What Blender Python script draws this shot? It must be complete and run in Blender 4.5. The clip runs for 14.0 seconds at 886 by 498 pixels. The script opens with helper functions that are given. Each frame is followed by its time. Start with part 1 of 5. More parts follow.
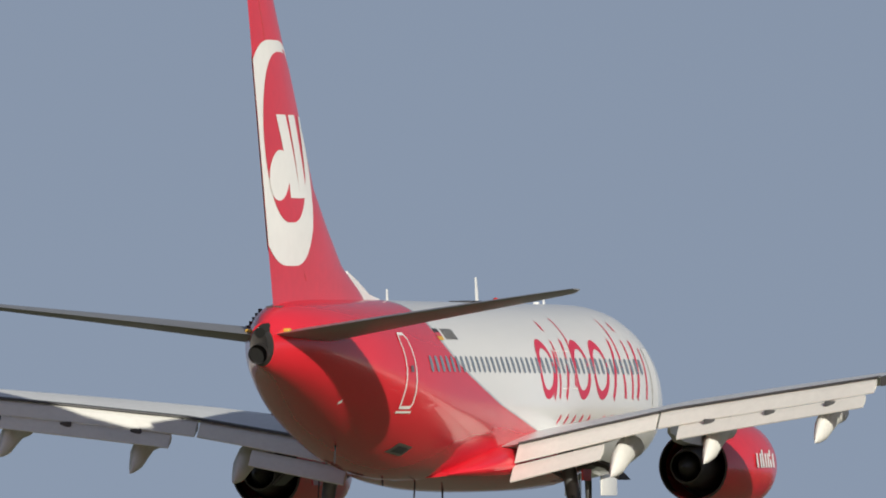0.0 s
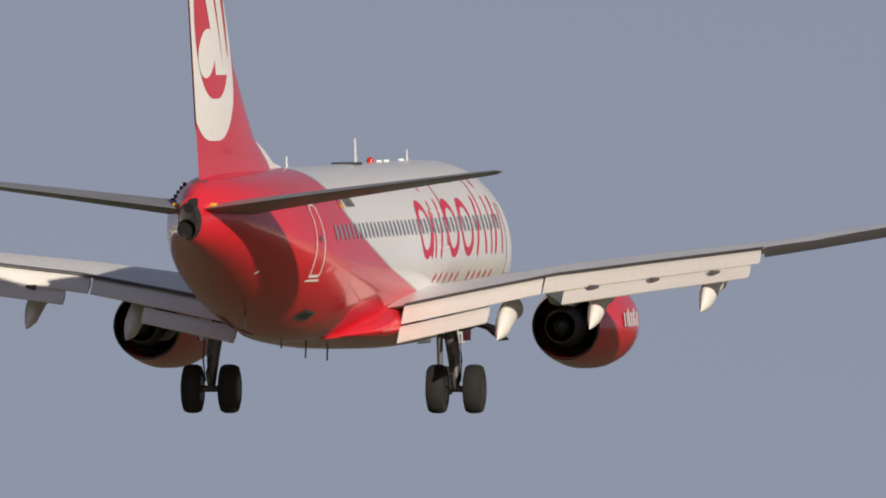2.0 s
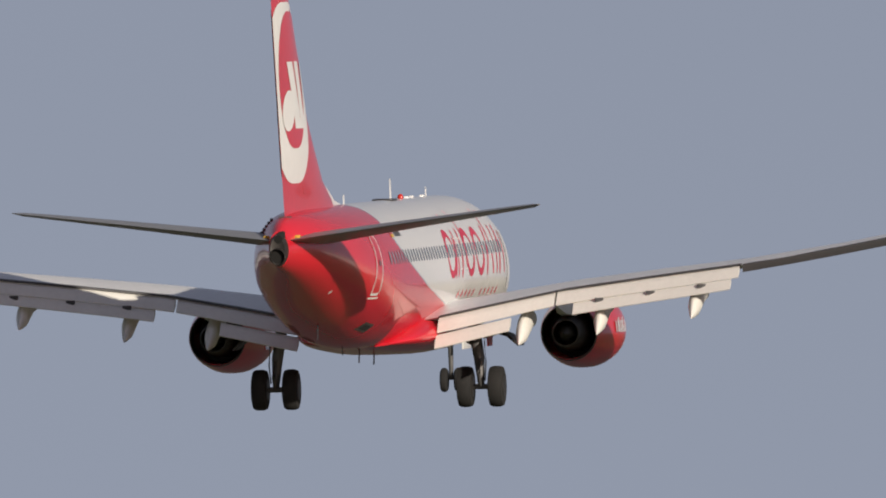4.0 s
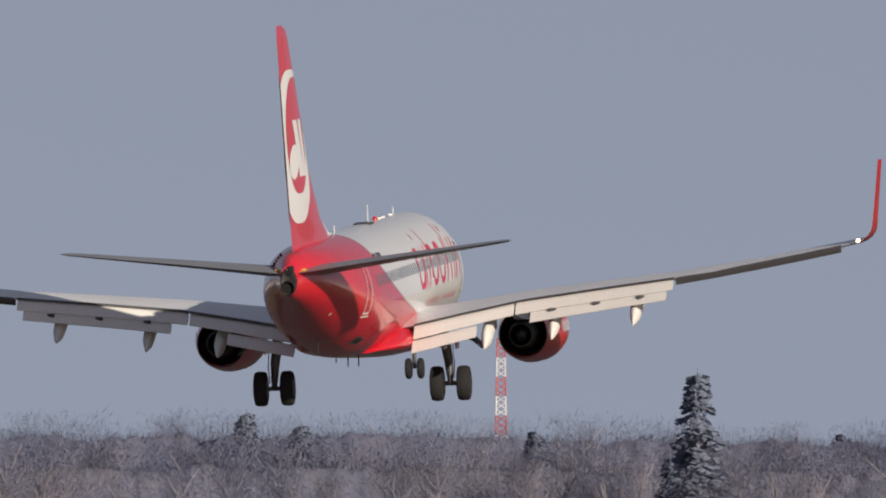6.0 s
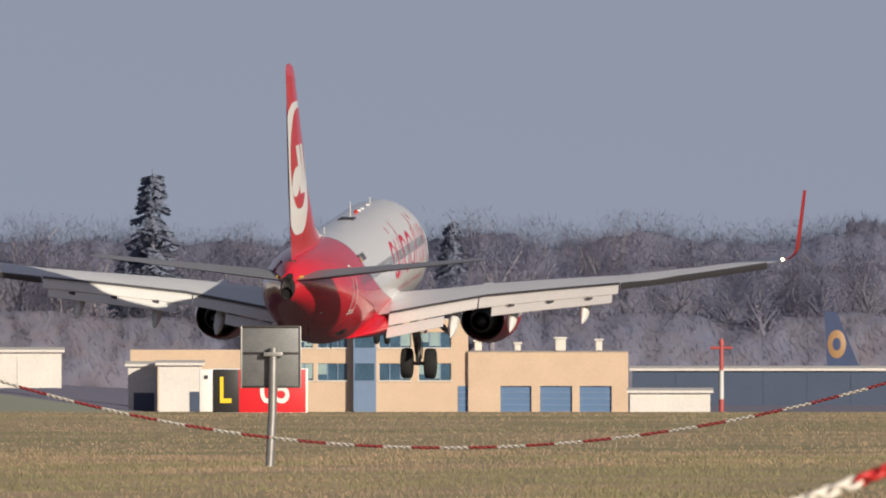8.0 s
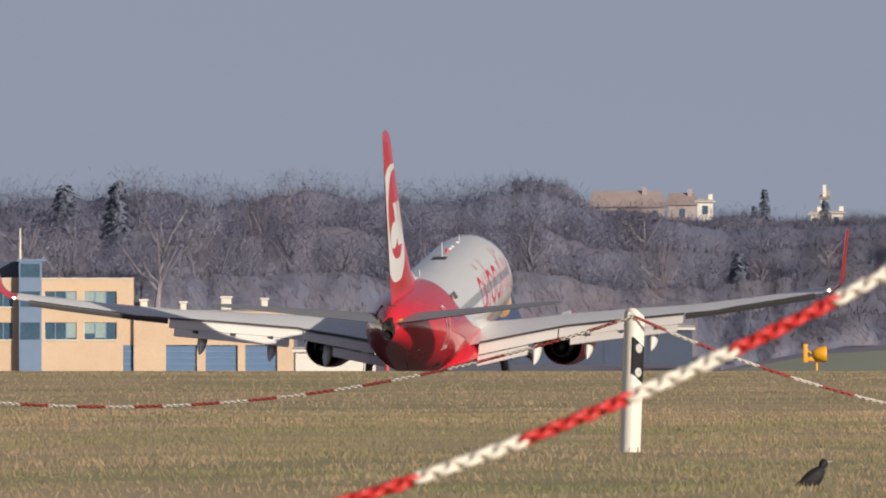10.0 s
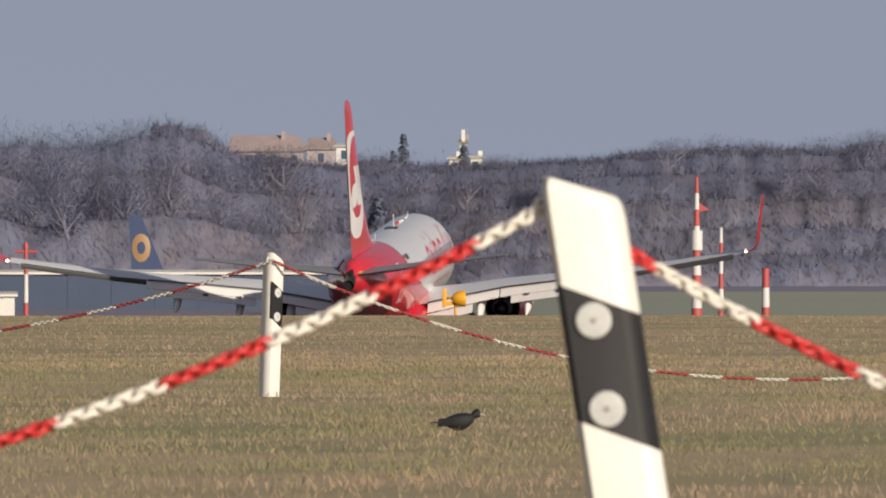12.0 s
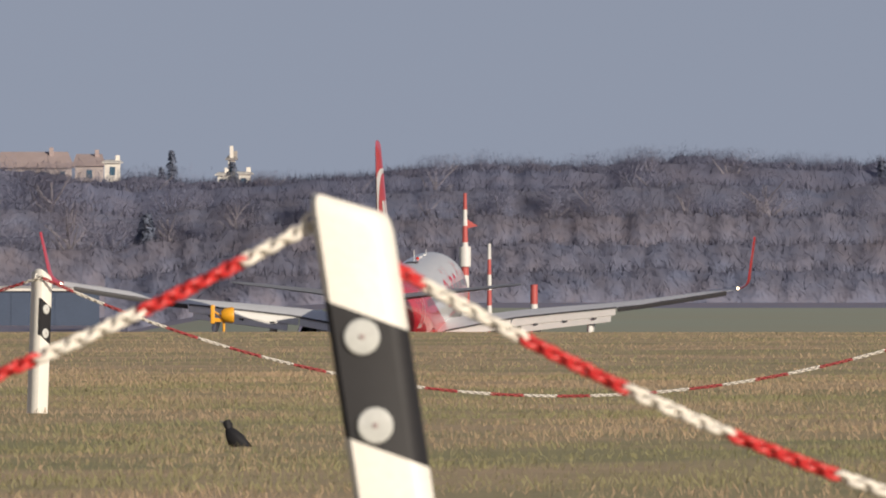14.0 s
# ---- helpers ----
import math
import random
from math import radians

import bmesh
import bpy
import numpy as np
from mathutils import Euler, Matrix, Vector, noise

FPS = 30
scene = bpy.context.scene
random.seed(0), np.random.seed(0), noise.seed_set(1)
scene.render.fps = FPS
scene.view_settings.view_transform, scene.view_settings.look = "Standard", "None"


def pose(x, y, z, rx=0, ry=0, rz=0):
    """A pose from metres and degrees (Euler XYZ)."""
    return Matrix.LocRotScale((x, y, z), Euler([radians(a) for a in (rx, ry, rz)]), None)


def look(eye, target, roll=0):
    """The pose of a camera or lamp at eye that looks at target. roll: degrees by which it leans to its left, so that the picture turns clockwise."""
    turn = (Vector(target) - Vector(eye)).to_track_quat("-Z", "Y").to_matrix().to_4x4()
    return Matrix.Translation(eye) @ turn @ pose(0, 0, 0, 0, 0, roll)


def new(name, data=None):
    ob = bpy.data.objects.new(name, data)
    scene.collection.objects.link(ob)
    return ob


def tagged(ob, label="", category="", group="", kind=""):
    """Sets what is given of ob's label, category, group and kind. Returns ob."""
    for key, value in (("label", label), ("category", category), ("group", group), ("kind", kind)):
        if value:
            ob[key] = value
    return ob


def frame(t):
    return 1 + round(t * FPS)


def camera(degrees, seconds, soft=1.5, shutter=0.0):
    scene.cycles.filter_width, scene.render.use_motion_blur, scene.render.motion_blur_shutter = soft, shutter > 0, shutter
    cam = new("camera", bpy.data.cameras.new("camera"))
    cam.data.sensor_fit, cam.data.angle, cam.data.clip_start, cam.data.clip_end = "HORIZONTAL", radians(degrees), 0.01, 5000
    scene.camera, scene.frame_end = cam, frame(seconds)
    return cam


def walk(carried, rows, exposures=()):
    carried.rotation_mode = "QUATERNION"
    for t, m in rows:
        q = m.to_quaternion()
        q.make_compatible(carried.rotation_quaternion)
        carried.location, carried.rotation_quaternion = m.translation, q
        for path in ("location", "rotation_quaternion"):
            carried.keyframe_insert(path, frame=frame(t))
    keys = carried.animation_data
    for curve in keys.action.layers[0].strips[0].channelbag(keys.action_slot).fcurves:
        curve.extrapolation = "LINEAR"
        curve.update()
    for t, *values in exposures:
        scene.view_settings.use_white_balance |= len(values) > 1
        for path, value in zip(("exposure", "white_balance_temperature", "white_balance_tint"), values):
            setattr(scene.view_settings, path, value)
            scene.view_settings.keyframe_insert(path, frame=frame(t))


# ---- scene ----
# ---- camera and its path ----
EYE = 0.65
cam = camera(1.679, 14.0, soft=1.75)
cam.data.dof.use_dof, cam.data.dof.focus_distance, cam.data.dof.aperture_fstop = True, 280, 112   # the near fence lies just out of focus
walk(cam, [
    (0, pose(0, 0, 0.65, 93.3219, 0, 13.9707)),
    (0.25, pose(0, 0, 0.65, 93.1616, 0, 13.5352)),
    (0.5, pose(0, 0, 0.65, 92.9765, 0, 13.1524)),
    (0.75, pose(0, 0, 0.65, 92.7421, 0, 12.7145)),
    (1, pose(0, 0, 0.65, 92.5166, 0, 12.3419)),
    (1.5, pose(0, 0, 0.65, 92.1666, 0, 11.6211)),
    (2, pose(0, 0, 0.65, 91.8933, 0, 10.9941)),
    (2.5, pose(0, 0, 0.65, 91.6747, 0, 10.5537)),
    (3, pose(0, 0, 0.65, 91.5059, 0, 10.0458)),
    (3.5, pose(0, 0, 0.65, 91.2794, 0, 9.6295)),
    (4, pose(0, 0, 0.65, 91.1382, 0, 9.2086)),
    (4.5, pose(0, 0, 0.65, 90.9989, 0, 8.8260)),
    (5, pose(0, 0, 0.65, 90.8646, 0, 8.4828)),
    (5.5, pose(0, 0, 0.65, 90.7400, 0, 8.1765)),
    (6, pose(0, 0, 0.65, 90.6218, 0, 7.8742)),
    (6.3, pose(0, 0, 0.65, 90.5526, 0, 7.6744)),
    (6.5, pose(0, 0, 0.65, 90.5065, 0, 7.5298)),
    (7, pose(0, 0, 0.65, 90.3920, 0, 7.2685)),
    (7.5, pose(0, 0, 0.65, 90.2988, 0, 7.0393)),
    (7.7, pose(0, 0, 0.65, 90.2774, 0, 6.9547)),
    (8.2, pose(0, 0, 0.65, 90.2217, 0, 6.7702)),
    (8.7, pose(0, 0, 0.65, 90.1857, 0, 6.5968)),
    (9.2, pose(0, 0, 0.65, 90.1682, 0, 6.4357)),
    (9.8, pose(0, 0, 0.65, 90.1660, 0, 6.2608)),
    (10, pose(0, 0, 0.65, 90.1660, 0, 6.2072)),
    (10.5, pose(0, 0, 0.65, 90.1210, 0, 6.0873)),
    (11, pose(0, 0, 0.65, 90.0621, 0, 5.8720)),
    (11.5, pose(0, 0, 0.65, 90.0643, 0, 5.6653)),
    (12, pose(0, 0, 0.65, 90.0610, 0, 5.5229)),
    (12.5, pose(0, 0, 0.65, 90.0578, 0, 5.3987)),
    (13, pose(0, 0, 0.65, 90.0685, 0, 5.3494)),
    (13.5, pose(0, 0, 0.65, 90.1071, 0, 5.2348)),
    (14, pose(0, 0, 0.65, 90.0921, 0, 5.0838)),
], exposures=[(0, 0.05, 6100, 4), (1, -0.04, 6350, 8), (1.5, -0.08, 6500, 10), (3, 0.08, 6550, 10), (4, 0.0, 6550, 10), (6.5, 0.0, 6500, 10), (14, 0.0, 6500, 10)])

# ---- world and sun ----
SUN_TURN, SUN_UP = radians(40), radians(16.2)      # from straight behind towards the right, and height
to_sun = Vector((math.sin(SUN_TURN) * math.cos(SUN_UP), -math.cos(SUN_TURN) * math.cos(SUN_UP), math.sin(SUN_UP)))
world = bpy.data.worlds.new("world")
scene.world = world
world.use_nodes = True
wn = world.node_tree.nodes
sky = wn.new("ShaderNodeTexSky")
sky.sky_type, sky.sun_disc = "NISHITA", False
sky.sun_elevation, sky.sun_rotation = SUN_UP, math.pi - SUN_TURN
sky.air_density, sky.dust_density, sky.ozone_density = 1.0, 1.5, 3.0
way, lift = wn.new("ShaderNodeTexCoord"), wn.new("ShaderNodeVectorMath")   # winter haze: the sky stays pale down to the horizon
lift.operation = "ADD"
lift.inputs[1].default_value = (0, 0, 0.45)
world.node_tree.links.new(way.outputs["Generated"], lift.inputs[0])
world.node_tree.links.new(lift.outputs[0], sky.inputs["Vector"])
tint = wn.new("ShaderNodeMix")
tint.data_type, tint.blend_type = "RGBA", "MULTIPLY"
tint.inputs["Factor"].default_value = 1.0
tint.inputs["B"].default_value = (2.20, 1.34, 0.94, 1)
world.node_tree.links.new(sky.outputs[0], tint.inputs["A"])
world.node_tree.links.new(tint.outputs["Result"], wn["Background"].inputs["Color"])
wn["Background"].inputs["Strength"].default_value = 0.132
sun = bpy.data.lights.new("sun", "SUN")
sun.energy, sun.angle, sun.color = 4.8, radians(0.6), (1.0, 0.89, 0.74)
sun_ob = new("sun", sun)
sun_ob.matrix_world = look(to_sun * 100, (0, 0, 0))


# ---- materials ----
def material(name, color, rough=0.5, metal=0.0, vary=0.12, scale=3.0, bump=0.0, bump_scale=20.0, second=None, coat=0.0, emit=0.0, island=0.0, through_light=0.0):
    """A surface with a base colour that varies at two scales, and fine relief."""
    m = bpy.data.materials.new(name)
    m.use_nodes = True
    n, l = m.node_tree.nodes, m.node_tree.links
    b = n["Principled BSDF"]
    b.inputs["Roughness"].default_value, b.inputs["Metallic"].default_value = rough, metal
    b.inputs["Coat Weight"].default_value = coat
    tc = n.new("ShaderNodeTexCoord")
    big, fine = n.new("ShaderNodeTexNoise"), n.new("ShaderNodeTexNoise")
    big.inputs["Scale"].default_value, fine.inputs["Scale"].default_value = scale, scale * 9
    big.inputs["Detail"].default_value, fine.inputs["Detail"].default_value = 4, 3
    for t in (big, fine):
        l.new(tc.outputs["Object"], t.inputs["Vector"])
    add = n.new("ShaderNodeMath")
    add.operation = "ADD"
    l.new(big.outputs["Fac"], add.inputs[0]), l.new(fine.outputs["Fac"], add.inputs[1])
    ramp = n.new("ShaderNodeMapRange")
    ramp.inputs["From Min"].default_value, ramp.inputs["From Max"].default_value = 0.65, 1.35
    l.new(add.outputs[0], ramp.inputs["Value"])
    mix = n.new("ShaderNodeMix")
    mix.data_type = "RGBA"
    c2 = second or [c * (1 - vary) for c in color]
    mix.inputs["A"].default_value, mix.inputs["B"].default_value = (*c2, 1), (*color, 1)
    l.new(ramp.outputs[0], mix.inputs["Factor"])
    out = mix.outputs["Result"]
    if island:
        info, hsv, k = n.new("ShaderNodeObjectInfo"), n.new("ShaderNodeHueSaturation"), n.new("ShaderNodeMapRange")
        geo, s2 = n.new("ShaderNodeNewGeometry"), n.new("ShaderNodeMath")
        s2.operation = "ADD"
        l.new(info.outputs["Random"], s2.inputs[0]), l.new(geo.outputs["Random Per Island"], s2.inputs[1])
        k.inputs["From Max"].default_value = 2
        k.inputs["To Min"].default_value, k.inputs["To Max"].default_value = 1 - island, 1 + island
        l.new(s2.outputs[0], k.inputs["Value"]), l.new(k.outputs[0], hsv.inputs["Value"]), l.new(out, hsv.inputs["Color"])
        out = hsv.outputs["Color"]
    l.new(out, b.inputs["Base Color"])
    if bump:
        bn, bt = n.new("ShaderNodeBump"), n.new("ShaderNodeTexNoise")
        bt.inputs["Scale"].default_value, bt.inputs["Detail"].default_value = bump_scale, 4
        l.new(tc.outputs["Object"], bt.inputs["Vector"]), l.new(bt.outputs["Fac"], bn.inputs["Height"])
        bn.inputs["Strength"].default_value, bn.inputs["Distance"].default_value = bump, 0.02
        l.new(bn.outputs["Normal"], b.inputs["Normal"])
    if through_light:
        tr, sh = n.new("ShaderNodeBsdfTranslucent"), n.new("ShaderNodeMixShader")
        sh.inputs[0].default_value = through_light
        l.new(out, tr.inputs["Color"]), l.new(b.outputs[0], sh.inputs[1]), l.new(tr.outputs[0], sh.inputs[2])
        l.new(sh.outputs[0], n["Material Output"].inputs["Surface"])
    if emit:
        b.inputs["Emission Color"].default_value, b.inputs["Emission Strength"].default_value = (*color, 1), emit
    return m


RED = material("red paint", (0.62, 0.014, 0.03), 0.28, vary=0.14, scale=0.5, coat=0.4)
WHITE = material("white paint", (0.80, 0.80, 0.79), 0.32, vary=0.07, scale=0.4, coat=0.3)
GREY = material("wing grey", (0.77, 0.78, 0.80), 0.36, vary=0.16, scale=0.7, bump=0.05, bump_scale=3)
FLAP = material("flap grey", (0.75, 0.74, 0.71), 0.5, vary=0.10, scale=0.9)
DARKGREY = material("dark grey seal and shade", (0.06, 0.06, 0.065), 0.6, scale=4)
# Set darker than the tailplane's paint; the grey holds its underside's shade.
TAILGREY = material("shaded tailplane grey", (0.24, 0.245, 0.26), 0.36, vary=0.2, scale=0.8)
METAL = material("bare metal", (0.42, 0.41, 0.40), 0.35, 0.9, vary=0.3, scale=4)
SOOT = material("sooty metal", (0.075, 0.07, 0.068), 0.5, 0.6, vary=0.5, scale=5)
TYRE = material("tyre rubber", (0.016, 0.016, 0.017), 0.9, vary=0.3, scale=6, bump=0.2)
STRUT = material("gear steel", (0.15, 0.15, 0.155), 0.5, 0.4, vary=0.4, scale=5)
PANE = material("window pane", (0.20, 0.23, 0.28), 0.12, vary=0.2, scale=2)
INK = material("black lettering", (0.03, 0.03, 0.035), 0.5)
GOLD = material("yellow flag stripe", (0.60, 0.36, 0.05), 0.5)
TITLE = material("title red", (0.58, 0.018, 0.06), 0.35, vary=0.08, scale=1)
NAVLIGHT = material("lit navigation lamp", (1.0, 0.75, 0.45), 0.3, emit=6.0)
BEACON = material("red beacon glass", (0.5, 0.03, 0.02), 0.2)

POST = material("white post plastic", (0.82, 0.80, 0.74), 0.45, vary=0.10, scale=9, bump=0.06, bump_scale=60)
POSTBLACK = material("black post band", (0.016, 0.016, 0.019), 0.65, vary=0.3, scale=9)
REFLECTOR = material("round reflector", (0.62, 0.64, 0.62), 0.2, vary=0.25, scale=60, coat=0.6)
CHAINRED = material("red chain plastic", (0.60, 0.035, 0.035), 0.4, vary=0.2, scale=30, island=0.12)
CHAINWHITE = material("white chain plastic", (0.80, 0.76, 0.68), 0.4, vary=0.15, scale=30, island=0.08)
OLDRED = material("weathered red chain plastic", (0.33, 0.045, 0.05), 0.5, vary=0.2, scale=30, island=0.12)
OLDWHITE = material("weathered white chain plastic", (0.60, 0.57, 0.52), 0.5, vary=0.15, scale=30, island=0.08)
ALU = material("weathered aluminium", (0.20, 0.21, 0.21), 0.5, 0.5, vary=0.35, scale=8)
ZINC = material("galvanised pole", (0.34, 0.34, 0.33), 0.45, 0.6, vary=0.3, scale=12)
SIGNRED = material("sign red", (0.72, 0.02, 0.03), 0.4, vary=0.1)
SIGNBLACK = material("sign black", (0.02, 0.02, 0.02), 0.4)
SIGNYELLOW = material("sign yellow", (0.85, 0.62, 0.02), 0.4)
SIGNWHITE = material("sign white", (0.8, 0.8, 0.78), 0.4)
ORANGE = material("yellow equipment paint", (0.80, 0.38, 0.02), 0.45, vary=0.2, scale=3)
RENDERWALL = material("cream render", (0.62, 0.47, 0.33), 0.85, vary=0.14, scale=0.5)
BLUEGLASS = material("bluish window glass", (0.06, 0.13, 0.20), 0.15, vary=0.5, scale=0.6)
CURTAIN = material("pale blind", (0.30, 0.42, 0.42), 0.6, vary=0.3, scale=1.5)
BLUEDOOR = material("blue garage door", (0.10, 0.19, 0.34), 0.5, vary=0.15, scale=1)
BLUEPANEL = material("blue facade panel", (0.17, 0.25, 0.38), 0.4, vary=0.15, scale=1)
ROOFGREY = material("roof gravel", (0.35, 0.33, 0.31), 0.9, vary=0.3, scale=2)
HALLBLUE = material("dark blue cladding", (0.05, 0.075, 0.13), 0.5, vary=0.2, scale=0.4)
HALLWHITE = material("white wall", (0.72, 0.69, 0.63), 0.7, vary=0.18, scale=0.35)
# Hill houses: the greying of roof and wall colours is painted-in haze.
TILE = material("hazed orange roof tile", (0.37, 0.30, 0.295), 0.85, vary=0.2, scale=0.6)
HILLWALL = material("hazed rose render", (0.42, 0.37, 0.36), 0.85, vary=0.12, scale=0.5)
# Parked jet's fin: this navy is lightened to include the haze before it.
NAVY = material("hazed navy tail paint", (0.035, 0.06, 0.14), 0.5, vary=0.15, scale=1)
TAILGOLD = material("ochre tail disc", (0.34, 0.20, 0.09), 0.5)
MASTRED = material("mast red", (0.46, 0.085, 0.08), 0.55, vary=0.25, scale=1)
MASTWHITE = material("mast white", (0.64, 0.63, 0.62), 0.55, vary=0.15, scale=1)
# Far-wood colours: distance haze is mixed in, so they are paler and bluer.
BARK = material("hazed grey bark", (0.22, 0.22, 0.285), 0.9, vary=0.3, scale=1)
BIRCH = material("hazed pale birch bark", (0.31, 0.29, 0.32), 0.9, vary=0.3, scale=1)
TWIG = material("hazed bare twigs", (0.26, 0.295, 0.43), 0.95, second=(0.28, 0.275, 0.36), scale=0.04, island=0.03, through_light=0.2)
TWIGRED = material("hazed reddish twigs", (0.29, 0.275, 0.345), 0.95, vary=0.12, scale=0.1, island=0.03, through_light=0.2)
NEEDLE = material("haze-paled conifer needles", (0.175, 0.205, 0.285), 0.9, vary=0.10, scale=0.2, island=0.03, through_light=0.2)
UNDERGROWTH = material("hazed undergrowth", (0.168, 0.192, 0.285), 0.95, second=(0.208, 0.19, 0.228), scale=0.045, island=0.03, through_light=0.2)
FARWOOD = material("hazed far bare wood", (0.18, 0.205, 0.31), 0.95, second=(0.208, 0.20, 0.262), scale=0.03, island=0.03, through_light=0.2)
# Soot black that also paints in the dark inside of the tail's two holes.
HOLEBLACK = material("matte soot and hole shade", (0.008, 0.008, 0.008), 0.98)
FEATHER = material("black feathers", (0.010, 0.010, 0.013), 0.75, vary=0.3, scale=30)
BEAK = material("pale bill", (0.28, 0.27, 0.25), 0.5)
ASPHALT = material("runway asphalt", (0.06, 0.06, 0.06), 0.9, vary=0.3, scale=0.2)


def livery():
    """White forward body, red tail and belly; the boundary sweeps forward as it goes down."""
    m = bpy.data.materials.new("fuselage livery")
    m.use_nodes = True
    n, l = m.node_tree.nodes, m.node_tree.links
    b = n["Principled BSDF"]
    b.inputs["Roughness"].default_value, b.inputs["Coat Weight"].default_value = 0.27, 0.5
    tc, sep = n.new("ShaderNodeTexCoord"), n.new("ShaderNodeSeparateXYZ")
    l.new(tc.outputs["Object"], sep.inputs[0])
    zr = n.new("ShaderNodeMapRange")
    zr.inputs["From Min"].default_value, zr.inputs["From Max"].default_value = -2.3, 2.2
    l.new(sep.outputs["Z"], zr.inputs["Value"])
    cr = n.new("ShaderNodeValToRGB")
    e = cr.color_ramp
    e.interpolation = "B_SPLINE"
    stops = ((0.0, 0.92), (0.22, 0.90), (0.34, 0.68), (0.46, 0.47), (0.62, 0.30), (0.80, 0.22), (1.0, 0.26))
    for i, (p, v) in enumerate(stops):
        s = e.elements[i] if i < 2 else e.elements.new(p)
        s.position, s.color = p, (v, v, v, 1)
    l.new(zr.outputs[0], cr.inputs[0])
    yr = n.new("ShaderNodeMapRange")          # 0 at 12 m behind the middle, 1 at 8 m ahead of it
    yr.inputs["From Min"].default_value, yr.inputs["From Max"].default_value = -12.0, 8.0
    l.new(sep.outputs["Y"], yr.inputs["Value"])
    dif = n.new("ShaderNodeMath")
    dif.operation = "SUBTRACT"
    l.new(cr.outputs[0], dif.inputs[0]), l.new(yr.outputs[0], dif.inputs[1])
    edge, line = n.new("ShaderNodeMapRange"), n.new("ShaderNodeMapRange")
    edge.inputs["From Min"].default_value, edge.inputs["From Max"].default_value = -0.001, 0.001
    line.inputs["From Min"].default_value, line.inputs["From Max"].default_value = -0.0115, -0.0105
    l.new(dif.outputs[0], edge.inputs["Value"]), l.new(dif.outputs[0], line.inputs["Value"])
    ns = n.new("ShaderNodeTexNoise")
    ns.inputs["Scale"].default_value, ns.inputs["Detail"].default_value = 0.8, 6
    mp = n.new("ShaderNodeMapping")
    mp.inputs["Scale"].default_value = (1.2, 0.35, 1.2)
    l.new(tc.outputs["Object"], mp.inputs[0]), l.new(mp.outputs[0], ns.inputs["Vector"])
    def mixed(a, c, fac):
        k = n.new("ShaderNodeMix")
        k.data_type = "RGBA"
        for slot, v in (("A", a), ("B", c)):
            if isinstance(v, tuple):
                k.inputs[slot].default_value = (*v, 1)
            else:
                l.new(v, k.inputs[slot])
        l.new(fac, k.inputs["Factor"])
        return k.outputs["Result"]
    white = mixed((0.74, 0.74, 0.74), (0.81, 0.81, 0.80), ns.outputs["Fac"])
    red = mixed((0.52, 0.012, 0.026), (0.68, 0.016, 0.034), ns.outputs["Fac"])
    base = mixed(white, (0.45, 0.47, 0.49), line.outputs[0])
    l.new(mixed(base, red, edge.outputs[0]), b.inputs["Base Color"])
    bt, bn = n.new("ShaderNodeTexNoise"), n.new("ShaderNodeBump")
    bt.inputs["Scale"].default_value = 0.9
    bn.inputs["Strength"].default_value, bn.inputs["Distance"].default_value = 0.25, 0.03
    l.new(mp.outputs[0], bt.inputs["Vector"]), l.new(bt.outputs["Fac"], bn.inputs["Height"]), l.new(bn.outputs["Normal"], b.inputs["Normal"])
    return m


LIVERY = livery()


# ---- mesh helpers ----
def part(name, bm, mat, parent, label="", smooth=True):
    me = bpy.data.meshes.new(name)
    bm.to_mesh(me)
    bm.free()
    for m in (mat if isinstance(mat, (list, tuple)) else [mat]):
        me.materials.append(m)
    if smooth:
        me.polygons.foreach_set("use_smooth", [True] * len(me.polygons))
        try:
            me.set_sharp_from_angle(angle=radians(38))
        except AttributeError:
            pass
    ob = new(name, me)
    if parent is not None:
        ob.parent = parent
    if label:
        ob["label"] = label
    return ob


def thing(name, label, category, m=None, group="", kind=""):
    ob = new(name)
    ob.empty_display_size = 0.2
    if m is not None:
        ob.matrix_world = m
    return tagged(ob, label, category, group, kind)


def loft(rings, close=True, caps=True):
    """A skin over rings of equally many points."""
    bm = bmesh.new()
    vs = [[bm.verts.new(p) for p in r] for r in rings]
    k = len(rings[0])
    for a, b in zip(vs, vs[1:]):
        for i in range(k if close else k - 1):
            j = (i + 1) % k
            bm.faces.new((a[i], a[j], b[j], b[i]))
    if caps:
        bm.faces.new(vs[0][::-1])
        bm.faces.new(vs[-1])
    bmesh.ops.recalc_face_normals(bm, faces=bm.faces)
    return bm


def box(x0, y0, z0, x1, y1, z1, bevel=0.0, bm=None):
    out = bm or bmesh.new()
    tmp = bmesh.new()
    bmesh.ops.create_cube(tmp, size=1, matrix=Matrix.Translation(((x0 + x1) / 2, (y0 + y1) / 2, (z0 + z1) / 2)) @ Matrix.Diagonal((abs(x1 - x0), abs(y1 - y0), abs(z1 - z0), 1)))
    if bevel:
        bmesh.ops.bevel(tmp, geom=tmp.edges[:], offset=bevel, segments=2, affect="EDGES", profile=0.6)
    if bm is None:
        out.free()
        return tmp
    me = bpy.data.meshes.new("tmp")
    tmp.to_mesh(me)
    tmp.free()
    out.from_mesh(me)
    bpy.data.meshes.remove(me)
    return out


